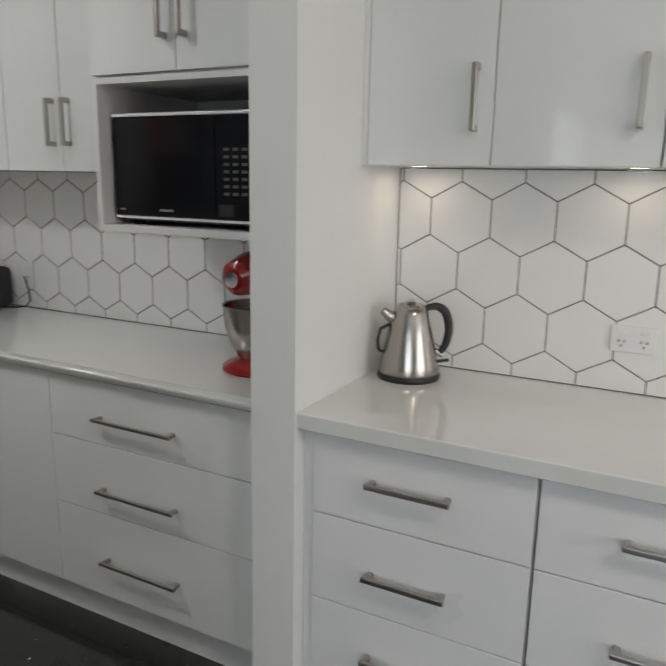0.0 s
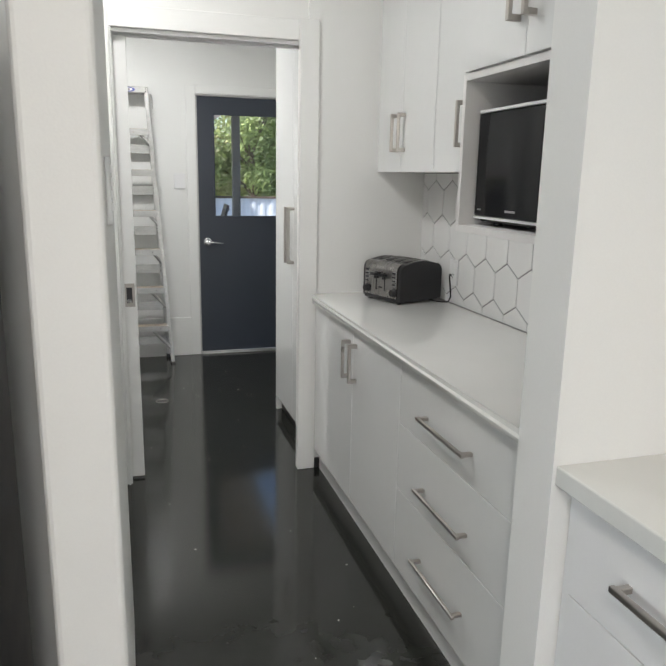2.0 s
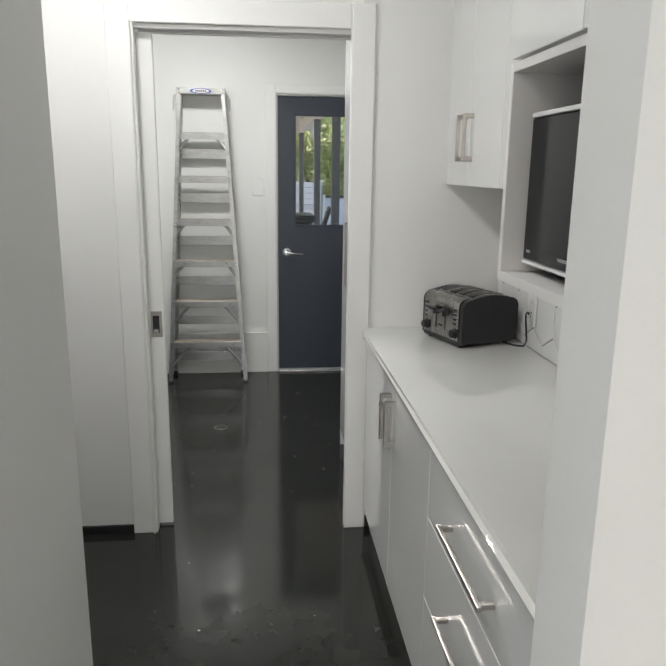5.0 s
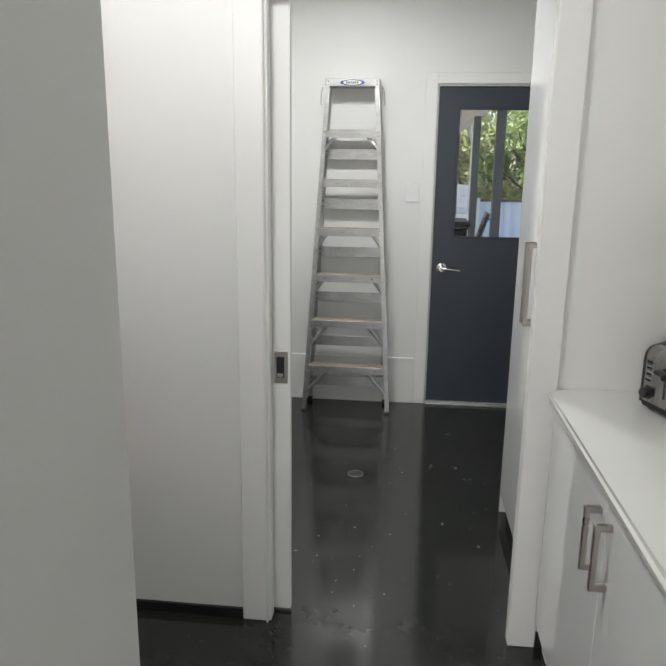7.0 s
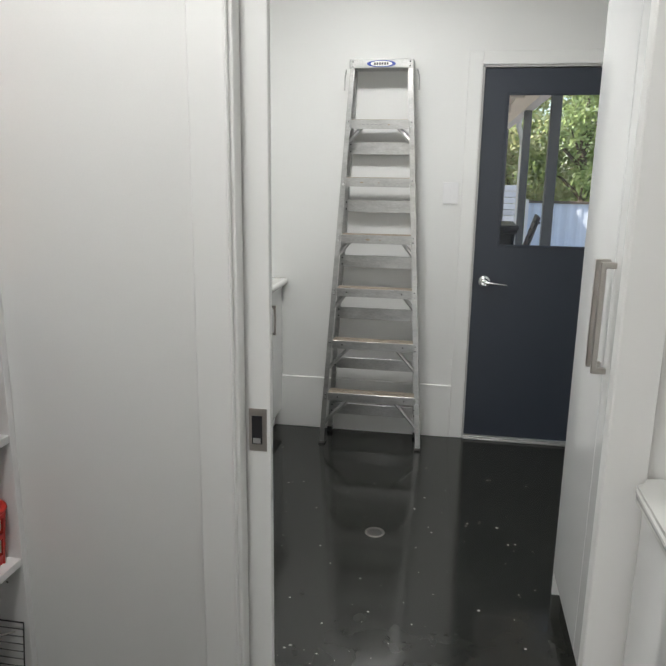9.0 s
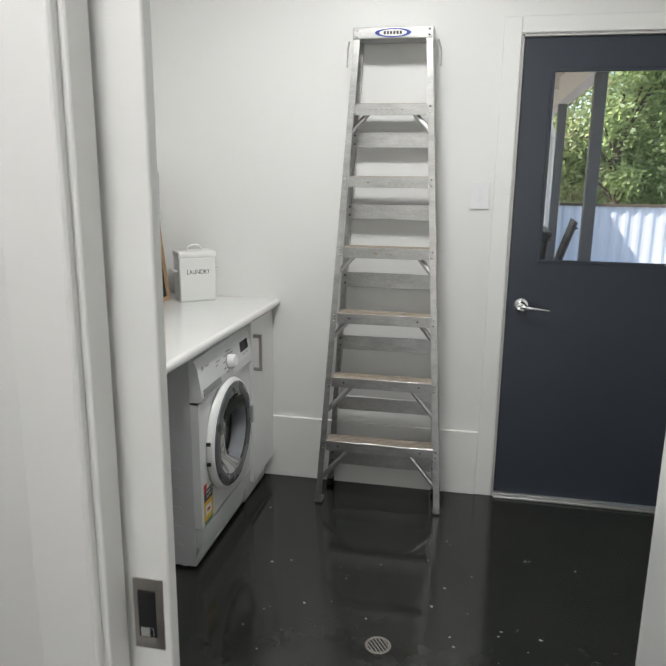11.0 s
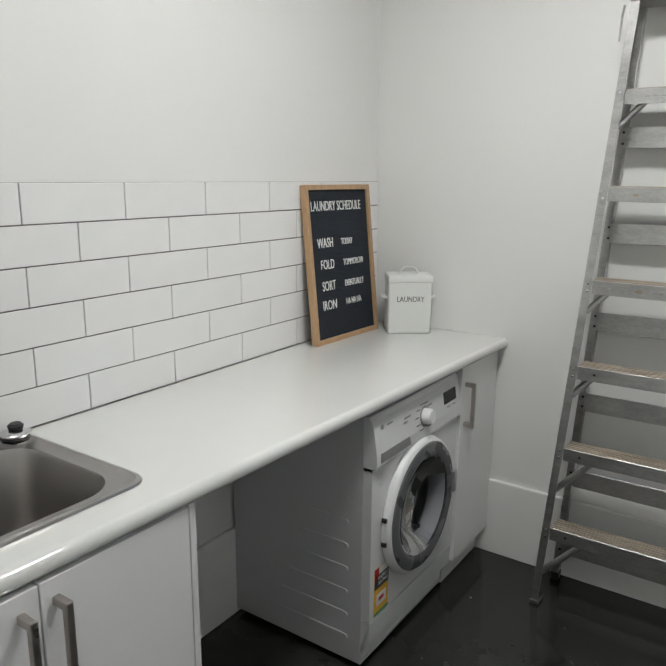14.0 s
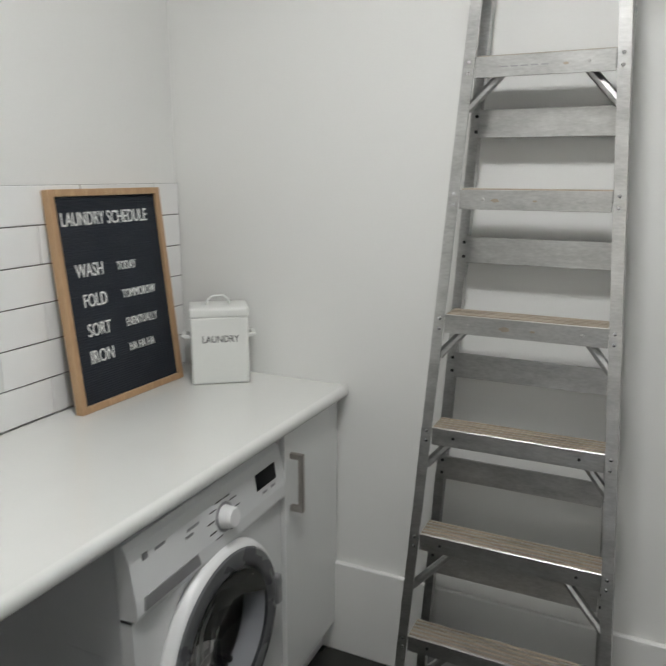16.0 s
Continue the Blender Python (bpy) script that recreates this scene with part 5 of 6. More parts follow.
for i in range(3):
    a_ = radians(50 + 120 * i)
    part("drum_lifter", tube(B(), [(WF - 0.07, DC + 0.19 * math.cos(a_), DZ + 0.19 * math.sin(a_)), (WF - 0.38, DC + 0.19 * math.cos(a_ + 0.2), DZ + 0.19 * math.sin(a_ + 0.2))], 0.022, 10), M_SILVER, wm, "rounded drum lifter", True)
for i in range(9):
    part("filter_slat", box(WF - 0.06, WF - 0.02, DC - 0.09 + i * 0.02, DC - 0.08 + i * 0.02, DZ - 0.13, DZ - 0.118), M_BLACK, wm)
for z in (DZ - 0.045, DZ + 0.035):
    part("hinge", box(WF + 0.004, WF + 0.02, DC - DR - 0.001, DC - DR + 0.008, z - 0.007, z + 0.007, 0.001), M_BLACK, door)
part("latch", box(WF + 0.02, WF + 0.047, DC + DR - 0.03, DC + DR - 0.008, DZ - 0.03, DZ + 0.05, 0.004), M_SILVER, door)
stk = part("energy_label", box(WF - 0.0002, WF + 0.0012, -0.9430, -0.8600, 0.1850, 0.3450), M_YELLOW, wm, "yellow and black energy rating label")
part("label_black", box(WF + 0.0012, WF + 0.0018, -0.9430, -0.8600, 0.2750, 0.3200), M_INK, stk)
part("label_red", box(WF + 0.0012, WF + 0.0018, -0.9430, -0.9180, 0.3050, 0.3450), M_REDPR, stk)
part("label_top", box(WF + 0.0012, WF + 0.0017, -0.9180, -0.8600, 0.3220, 0.3450), M_PAPER, stk)
part("label_panel", box(WF + 0.0012, WF + 0.0018, -0.9300, -0.8740, 0.2150, 0.2550), M_PAPER, stk)
part("label_number", box(WF + 0.0018, WF + 0.0022, -0.9180, -0.8880, 0.2300, 0.2420), M_REDPR, stk)
part("label_green", box(WF + 0.0012, WF + 0.0018, -0.9430, -0.8600, 0.1850, 0.1950), M_GREENPR, stk)
FACEX = Matrix(((0, 0, 1, 0), (1, 0, 0, 0), (0, 1, 0, 0), (0, 0, 0, 1)))
words("label_words", "ENERGY\nRATING", 0.017, M_PAPER, stk, Matrix.Translation((WF + 0.002, -0.922, 0.303)) @ FACEX, 0.0003, squeeze=0.9)

wm.matrix_basis = Matrix.Translation((-0.06, 0.053, 0)) @ wm.matrix_basis

# ---- things on the laundry bench ----
lean = math.degrees(math.atan2(0.06, 0.57))
lb = G("letter_board", pose(-1.548, -0.346, LT + 0.001, 0, -lean, -2), "leaning black felt letter board in a pale oak frame", "letter board")
BW, BH, BT = 0.402, 0.574, 0.026
for q in ((-BW / 2, -BW / 2 + 0.018, 0, BH), (BW / 2 - 0.018, BW / 2, 0, BH)):
    part("frame_stile", box(-BT, 0, q[0], q[1], q[2], q[3], 0.0015), M_OAK, lb)
for z0, z1 in ((0, 0.018), (BH - 0.018, BH)):
    part("frame_rail", box(-BT, -0.0003, -BW / 2 + 0.018, BW / 2 - 0.018, z0, z1, 0.0015), M_OAK, lb)
bm = B()
bx(bm, -BT + 0.002, -0.0102, -BW / 2 + 0.016, BW / 2 - 0.016, 0.016, BH - 0.016)
felt = part("felt_panel", bm, M_FELT, lb, "ribbed dark felt")


def letters(text, y, z, size, squeeze):
    words("letters", text, size, M_LETTER, felt, Matrix.Translation((-0.0095, y, z)) @ FACEX, 0.0012, squeeze=squeeze, label="white plastic letters")


letters("LAUNDRY SCHEDULE", -0.168, 0.482, 0.05, 0.64)
letters("WASH", -0.145, 0.35, 0.050, 0.66)
letters("TODAY", 0.0, 0.354, 0.034, 0.62)
letters("FOLD", -0.135, 0.271, 0.050, 0.66)
letters("TOMMOROW", 0.005, 0.276, 0.034, 0.62)
letters("SORT", -0.135, 0.193, 0.050, 0.66)
letters("EVENTUALLY", 0.005, 0.197, 0.034, 0.62)
letters("IRON", -0.14, 0.122, 0.050, 0.70)
letters("HA HA HA", 0.005, 0.127, 0.034, 0.62)

tn = G("laundry_tin", pose(-1.3955, -0.157, LT, 0, 0, 37), "white enamelled laundry powder tin with lid and side handles", "storage tin")
TW_, TD_, TH_ = 0.17, 0.12, 0.205
part("box", box(-TW_ / 2, TW_ / 2, 0, TD_, 0, TH_, 0.008, 3), M_CREAM, tn, "", True)
lid = part("lid", box(-TW_ / 2 - 0.003, TW_ / 2 + 0.003, -0.003, TD_ + 0.003, TH_ - 0.004, TH_ + 0.026, 0.008, 3), M_CREAM, tn, "", True)
part("lid_handle", tube(B(), [(-0.035, TD_ / 2, TH_ + 0.024), (-0.03, TD_ / 2, TH_ + 0.042), (-0.015, TD_ / 2, TH_ + 0.052), (0.015, TD_ / 2, TH_ + 0.052), (0.03, TD_ / 2, TH_ + 0.042), (0.035, TD_ / 2, TH_ + 0.024)], 0.0035, 8), M_CREAM, lid, "", True)
for s_ in (-1, 1):
    part("side_handle", tube(B(), [(s_ * TW_ / 2, 0.03, 0.14), (s_ * (TW_ / 2 + 0.018), 0.035, 0.142), (s_ * (TW_ / 2 + 0.018), 0.085, 0.142), (s_ * TW_ / 2, 0.09, 0.14)], 0.006, 8), M_CREAM, tn, "", True)
FACEY = Matrix(((1, 0, 0, 0), (0, 0, -1, 0), (0, 1, 0, 0), (0, 0, 0, 1)))
words("tin_lettering", "LAUNDRY", 0.03, M_INK, tn, Matrix.Translation((0.002, -0.0006, 0.128)) @ FACEY, 0.0004, "CENTER", 0.78)

# ---- the ladder ----
ld = G("stepladder", (-0.53, -0.14, 0), "worn aluminium stepladder standing folded against the wall", "stepladder")
LZ = 2.068


def lad_front(z):
    """Left and right outer edge, and the front face, of the front rails at height z."""
    f_ = z / LZ
    return -0.812 + 0.126 * f_, -0.241 - 0.128 * f_, -0.257 + 0.12 * f_


def rail(bm, xl, w, z0, z1, yd, left, chan=0.006):
    """A channel rail that follows the ladder's taper."""
    def pts(z):
        a, b, y = lad_front(z)
        x = a if left else b - w
        return [(x, y, z), (x + w, y, z), (x + w, y + yd, z), (x, y + yd, z)]
    lo, hi = [bm.verts.new(p) for p in pts(z0)], [bm.verts.new(p) for p in pts(z1)]
    bm.faces.new(lo[::-1])
    bm.faces.new(hi)
    for i in range(4):
        bm.faces.new((lo[i], lo[(i + 1) % 4], hi[(i + 1) % 4], hi[i]))


for left in (True, False):
    bm = B()
    rail(bm, 0, 0.026, 0.012, LZ - 0.02, 0.004, left)   # face flange

    def web(z):
        a, b, y = lad_front(z)
        x = a if left else b - 0.004
        return [(x, y + 0.004, z), (x + 0.004, y + 0.004, z), (x + 0.004, y + 0.07, z), (x, y + 0.07, z)]
    lo, hi = [bm.verts.new(p) for p in web(0.012)], [bm.verts.new(p) for p in web(LZ - 0.02)]
    bm.faces.new(lo[::-1])
    bm.faces.new(hi)
    for i in range(4):
        bm.faces.new((lo[i], lo[(i + 1) % 4], hi[(i + 1) % 4], hi[i]))
    part("front_rail", bm, M_ALU, ld)
    a, b, y = lad_front(0)
    x = a if left else b - 0.03
    part("foot_shoe", box(x - 0.002, x + 0.032, y - 0.004, y + 0.055, 0.0, 0.016, 0.003), M_POST, ld, "worn rubber foot")
STEPZ = (0.300, 0.598, 0.889, 1.178, 1.476, 1.770)
for z in STEPZ:
    a, b, y = lad_front(z)
    bm = B()
    a0, b0 = a + 0.0265, b - 0.0265
    bx(bm, a0, b0, y + 0.001, y + 0.004, z - 0.045, z, 0.0008)
    bx(bm, a0, b0, y + 0.004, y + 0.085, z - 0.003, z, 0.0008)
    bx(bm, a0, b0, y + 0.082, y + 0.085, z - 0.03, z - 0.003)
    stp = part("step", bm, M_ALU, ld)
    for k_ in range(5):
        part("tread_rib", box(a0 + 0.002, b0 - 0.002, y + 0.008 + k_ * 0.016, y + 0.014 + k_ * 0.016, z, z + 0.0025), M_TREAD, stp, "scuffed tread rib")
    for s_ in (0.055, -0.055):
        xx = a0 + s_ if s_ > 0 else b0 + s_
        part("rivet", lathe(B(), [(0, -0.002), (0.004, -0.001), (0.0045, 0.001), (0, 0.001)], (xx, y + 0.001, z - 0.022), 8, "y"), M_GREYKICK if z > 1 else M_BLACK, stp)
    for zz in (z - 0.01, z - 0.035):
        for xx in (a + 0.013, b - 0.013):
            part("rivet", lathe(B(), [(0, -0.002), (0.0045, -0.001), (0.005, 0.001), (0, 0.001)], (xx, lad_front(zz)[2], zz), 8, "y"), M_CHROME, stp)
# a strip of small print and a few stains on the upper steps
a, b, y = lad_front(STEPZ[5])
for i in range(5):
    part("print_bar", box(a + 0.085 + i * 0.022, a + 0.101 + i * 0.022, y + 0.0002, y + 0.0012, STEPZ[5] - 0.025, STEPZ[5] - 0.022), M_SILVER, ld)
for z, dx, r_ in ((STEPZ[5], 0.225, 0.006), (STEPZ[4], 0.11, 0.009), (STEPZ[4], 0.2, 0.005), (STEPZ[3], 0.17, 0.012), (STEPZ[3], 0.235, 0.006)):
    a, b, y = lad_front(z)
    spot = [(a + dx + r_ * (1 + 0.3 * math.sin(3 * k_)) * math.cos(2 * math.pi * k_ / 10), z - 0.024 + 0.5 * r_ * math.sin(2 * math.pi * k_ / 10)) for k_ in range(10)]
    part("stain", prism(B(), spot, y + 0.0004, y + 0.0013, "y"), M_TREAD, ld, "brown stain")
# braces under the steps
for z, l_ in ((STEPZ[0], 0.12), (STEPZ[1], 0.1), (STEPZ[2], 0.05), (STEPZ[3], 0.05), (STEPZ[5], 0.055)):
    for left in (True, False):
        zb = z - 0.055 - l_ * 1.05
        a, b, y = lad_front(zb)
        a1, b1, y1 = lad_front(z)
        p0 = (a + 0.018, y + 0.02, zb) if left else (b - 0.018, y + 0.02, zb)
        p1 = (a1 + 0.03 + l_, y1 + 0.04, z - 0.03) if left else (b1 - 0.03 - l_, y1 + 0.04, z - 0.03)
        part("brace", tube(B(), [p0, p1], 0.011, 8), M_ALU, ld, "diagonal step brace")
# top cap
a, b, y = lad_front(LZ)
bm = B()
bx(bm, a - 0.006, b + 0.006, y - 0.006, y + 0.115, LZ - 0.045, LZ, 0.004, 2)
cap = part("top_cap", bm, M_ALU, ld)
bm = B()
el = [((a + b) / 2 + 0.074 * math.cos(2 * math.pi * i / 36), LZ - 0.023 + 0.017 * math.sin(2 * math.pi * i / 36)) for i in range(36)]
prism(bm, el, y - 0.0072, y - 0.0058, "y")
lg = part("oval_badge", bm, M_BLUEPR, cap, "blue oval badge")
el = [((a + b) / 2 + 0.056 * math.cos(2 * math.pi * i / 36), LZ - 0.023 + 0.013 * math.sin(2 * math.pi * i / 36)) for i in range(36)]
part("badge_field", prism(B(), el, y - 0.008, y - 0.0071, "y"), M_PAPER, lg)
for i in range(6):
    part("badge_bar", box((a + b) / 2 - 0.038 + i * 0.013, (a + b) / 2 - 0.029 + i * 0.013, y - 0.0086, y - 0.0079, LZ - 0.029, LZ - 0.017), M_INK, lg)
for xx in (a + 0.012, b - 0.012):
    for zz in (LZ - 0.012, LZ - 0.033):
        part("rivet", lathe(B(), [(0, -0.003), (0.005, -0.001), (0.0055, 0.001), (0, 0.001)], (xx, y - 0.006, zz), 10, "y"), M_CHROME, cap)
# rear frame standing behind
for left in (True, False):
    bm = B()
    xb0, xb1 = (-0.785, -0.672) if left else (-0.279, -0.375)
    lo = [bm.verts.new(p) for p in ((xb0 - 0.012, -0.058, 0.015), (xb0 + 0.012, -0.058, 0.015), (xb0 + 0.012, -0.026, 0.015), (xb0 - 0.012, -0.026, 0.015))]
    hi = [bm.verts.new(p) for p in ((xb1 - 0.012, -0.06, 2.03), (xb1 + 0.012, -0.06, 2.03), (xb1 + 0.012, -0.032, 2.03), (xb1 - 0.012, -0.032, 2.03))]
    bm.faces.new(lo[::-1])
    bm.faces.new(hi)
    for i in range(4):
        bm.faces.new((lo[i], lo[(i + 1) % 4], hi[(i + 1) % 4], hi[i]))
    part("rear_rail", bm, M_ALU, ld)
    part("rear_foot", box(xb0 - 0.015, xb0 + 0.015, -0.062, -0.022, 0, 0.03, 0.003), M_BLACK, ld)
for z in (0.15, 0.43, 0.725, 1.02, 1.325, 1.63):
    f_ = z / 2.03
    xl, xr = -0.785 + 0.113 * f_, -0.279 - 0.096 * f_
    bar = part("rear_bar", box(xl + 0.012, xr - 0.012, -0.066, -0.0605, z - 0.033, z + 0.033, 0.001), M_ALU, ld, "flat rear crossbar")
    for xx in (xl + 0.004, xr - 0.004):
        for dz in (-0.018, 0.018):
            part("rivet", lathe(B(), [(0, -0.003), (0.004, -0.002), (0.0045, 0.0)], (xx, -0.0602, z + dz), 8, "y"), M_BLACK, bar)
for left in (True, False):
    xx = -0.71 if left else -0.345
    part("spreader_arm", tube(B(), [(xx, -0.12, 2.02), (xx + (-0.01 if left else 0.01), -0.1, 1.99), (xx + (-0.012 if left else 0.012), -0.1, 1.92)], 0.004, 6), M_GREYKICK, ld, "grey hinge arm")
part("spreader_bar", box(-0.356, -0.35, -0.1, -0.07, 1.63, 1.86, 0.001), M_ALU, ld)

# switch plate beside the back door
o = G("wall_switch", (-0.146, 0, 1.40), "white double light switch on the laundry wall", "light switch")
pl = part("plate", box(-0.188, -0.104, -0.0095, 0.0, 1.342, 1.458, 0.002), M_WHITEPL, o)
for z in (1.385, 1.42):
    part("rocker", lathe(B(), [(0, -0.003), (0.008, -0.003), (0.009, 0.0)], (-0.146, -0.0097, z), 16, "y"), M_WHITEPL, pl)

# floor waste
dr_ = G("floor_drain", (-0.388, -1.182, 0), "round chrome slotted floor drain", "floor drain")
part("rim", lathe(B(), [(0.033, 0.0), (0.035, 0.0025), (0.041, 0.0026), (0.043, 0.0005)], (-0.388, -1.182, 0), 36), M_NICKEL, dr_)
# flat black disc painting the shade below the grate
part("pit_shade", lathe(B(), [(0, 0.0006), (0.034, 0.0006)], (-0.388, -1.182, 0), 30), M_KICK, dr_)
for i in range(6):
    xx = -0.0275 + i * 0.011
    hh = math.sqrt(0.034 ** 2 - xx ** 2)
    bm = box(xx - 0.0022, xx + 0.0022, -hh, hh, 0.0008, 0.0015)
    bmesh.ops.transform(bm, matrix=pose(-0.388, -1.182, 0, 0, 0, 35), verts=bm.verts)
    part("grate_bar", bm, M_SINK, dr_)

# tall broom cupboard
CX = 0.304
c = G("tall_cupboard", (0.6, -1.9, 0), "tall gloss white broom cupboard with long paired handles", "cupboard")
carcass(c, CX, -1, 0.93, -2.278, -1.502, 0.095, 2.36)
for a, b, hy in ((-1.935, -1.503, -1.885), (-2.277, -1.935, -1.955)):
    d = front("door", c, CX, -1, a, b, 0.092, 2.36)
    bar_handle(d, -1, CX, hy, 1.137, 0.305, "z", r=0.0075)
part("end_panel", box(CX + 0.001, 0.93, -1.501, -1.485, 0.0, 2.36), M_GLOSS, c)
part("kickboard", box(0.34, 0.355, -2.278, -1.502, 0, 0.095), M_KICK, c)
wall("laundry_bulkhead", [(0.315, 0.94, -2.28, -1.485, 2.362, CEIL)], "white bulkhead above the broom cupboard")

# loose specks of plaster and paint on the floor
rnd = random.Random(5)
vs, fs = [], []
for i in range(150):
    if i < 140:
        x, y = rnd.uniform(-1.0, 0.3), rnd.uniform(-2.3, -0.3)
    else:
        x, y = rnd.uniform(-0.55, 0.35), rnd.uniform(-4.3, -2.3)
    r_ = rnd.choice((0.0012, 0.0016, 0.002, 0.003, 0.0045, 0.006))
    a0 = rnd.uniform(0, 6)
    base = len(vs)
    k_ = 5
    for j in range(k_):
        a = a0 + 2 * math.pi * j / k_
        vs.append((x + r_ * rnd.uniform(0.5, 1.3) * math.cos(a), y + r_ * rnd.uniform(0.4, 1.0) * math.sin(a), 0.0006))
    vs.append((x, y, 0.0022))
    fs += [(base + j, base + (j + 1) % k_, base + k_) for j in range(k_)]
me = bpy.data.meshes.new("floor_specks")
me.from_pydata(vs, [], fs)
me.materials.append(mat("plaster_crumbs", (0.45, 0.44, 0.41), 0.8, 0, 0.3, 20, 100, 0.0))
tagged(new("floor_specks", me), "scattered pale plaster crumbs on the dark floor", "debris", kind="stuff")

# ---- outside the back door ----
ground = solid("ground", box(-300, 300, -300, 300, -0.45, -0.25), M_GRASS, "garden ground around the house", "ground")
solid("patio", box(-6, 6, 0.125, 9.8, -0.24, -0.06), M_PAVE, "pale concrete patio", "pavement")
v = G("veranda", (0.7, 4, -0.06), "cream-lined veranda roof on dark grey posts", "veranda")
part("soffit", box(-5, 0.66, 0.13, 9.3, 2.52, 2.6), M_SOFFIT, v, "cream soffit lining")
for y in (0.6, 2.9, 5.2, 7.5):
    part("rafter", box(-5, 0.655, y, y + 0.07, 2.40, 2.52), M_SOFFIT, v)
part("beam", box(0.66, 0.78, 0.13, 9.3, 2.25, 2.52, 0.004), M_SOFFIT, v, "cream fascia beam")
part("end_beam", box(-5, 0.657, 9.15, 9.27, 2.25, 2.517, 0.004), M_SOFFIT, v, "cream end beam")
part("gutter", box(0.79, 0.9, 0.13, 9.3, 2.42, 2.54, 0.01), M_PIPE, v)
for y in (2.75, 5.3, 9.2):
    part("post", box(0.675, 0.765, y - 0.045, y + 0.045, -0.06, 2.25, 0.004), M_POST, v, "dark grey square post")
dp = G("downpipe", (1.0, 8.9, -0.06), "cream round downpipe with an elbow under the gutter", "downpipe")
part("pipe", tube(B(), [(0.86, 8.0, 2.42), (0.86, 8.3, 2.25), (0.98, 8.9, 2.1), (1.0, 8.95, 2.0), (1.0, 8.95, -0.05)], 0.045, 14), M_PIPE, dp, "", True)

fn = G("slat_fence", (-1.5, 11, -0.25), "weathered grey horizontal slat fence", "fence")
mesh0 = None
for i in range(12):
    z = -0.2 + i * 0.122
    bm = box(-3.2, 0, 0, 0.022, 0, 0.112, 0.003)
    if mesh0 is None:
        o_ = part("slat", bm, M_FENCE, fn)
        mesh0 = o_.data
        o_.location = (1.25, 10.6, z)
    else:
        bm.free()
        o_ = new("slat", mesh0)
        o_.parent = fn
        o_.matrix_parent_inverse = fn.matrix_basis.inverted()
        o_.location = (1.25, 10.6, z)
for x in (-1.9, -0.3, 1.2):
    part("post", box(x, x + 0.08, 10.64, 10.72, -0.25, 1.3), M_FENCE, fn)
fn = G("sheet_fence", (3.2, 9.4, -0.25), "pale corrugated sheet metal fence", "fence")
bm = B()
pts = []
for i in range(121):
    x = 1.25 + i * 0.05
    pts.append((x, 9.6 + (0.008 if i % 4 < 2 else -0.008)))
top = [bm.verts.new((x, y, 0.96)) for x, y in pts]
bot = [bm.verts.new((x, y, -0.25)) for x, y in pts]
for i in range(120):
    bm.faces.new((bot[i], bot[i + 1], top[i + 1], top[i]))
part("sheet", bm, M_SHEET, fn)
part("top_rail", box(1.25, 7.25, 9.57, 9.63, 0.955, 1.0), M_BARK, fn, "brown top rail")
part("end_post", box(1.2, 1.25, 9.56, 9.64, -0.25, 1.02), M_PIPE, fn)


def tree(name, x, y, h, spread, count, leaf, label, seed, low=0.25):
    """Trunk with limbs and a crown of loose leaves in uneven clumps."""
    rnd = random.Random(seed)
    t_ = G(name, (x, y, -0.25), label, "tree")
    bm = B()
    tube(bm, [(x, y, -0.25), (x + 0.05, y, h * 0.25), (x - 0.04, y + 0.05, h * 0.55), (x, y, h * 0.85)], [0.13, 0.1, 0.07, 0.02], 8)
    clumps = []
    for i in range(26):
        a, z = rnd.uniform(0, 6.28), h * rnd.uniform(low, 1.0)
        r_ = spread * rnd.uniform(0.3, 1.0)
        p = Vector((x + r_ * math.cos(a), y + r_ * 0.6 * math.sin(a), z))
        clumps.append((p, spread * rnd.uniform(0.28, 0.5)))
        if i < 8:
            tube(bm, [(x, y, z * 0.6), ((x + p.x) / 2, (y + p.y) / 2, z * 0.85), tuple(p)], [0.05, 0.03, 0.01], 6)
    part("trunk", bm, M_BARK, t_)
    vs, fs = [], []
    for i in range(count):
        c_, r_ = clumps[i % len(clumps)]
        d = Vector((rnd.gauss(0, 1), rnd.gauss(0, 1), rnd.gauss(0, 0.8)))
        p = c_ + d.normalized() * r_ * rnd.uniform(0.3, 1.05)
        u = Vector((rnd.gauss(0, 1), rnd.gauss(0, 1), rnd.gauss(0, 1))).normalized()
        w = u.orthogonal().normalized()
        s_ = rnd.uniform(0.04, 0.085)
        b = len(vs)
        vs += [tuple(p - u * s_), tuple(p + w * s_ * 0.45), tuple(p + u * s_), tuple(p - w * s_ * 0.45)]
        fs.append((b, b + 1, b + 2, b + 3))
    me = bpy.data.meshes.new("crown")
    me.from_pydata(vs, [], fs)
    me.materials.append(leaf)
    o_ = new("crown", me)
    o_.parent = t_
    o_.matrix_parent_inverse = t_.matrix_basis.inverted()


tree("garden_tree", 0.0, 12.6, 4.6, 1.7, 8000, M_LEAF2, "yellow-green broadleaf garden tree behind the fence", 11, 0.1)
tree("garden_tree", 2.6, 12.2, 3.9, 1.6, 11000, M_LEAF, "dense green shrub tree behind the sheet fence", 12, 0.02)
tree("garden_tree", 4.6, 13.0, 4.6, 1.8, 11000, M_LEAF, "dense green shrub tree behind the sheet fence", 13, 0.02)
tree("garden_tree", 1.2, 14.6, 6.4, 2.4, 16000, M_LEAF2, "tall pale green broadleaf tree closing off the garden", 15, 0.05)
tree("garden_tree", 3.8, 15.2, 6.8, 2.6, 16000, M_LEAF, "tall dense green tree closing off the garden", 16, 0.05)
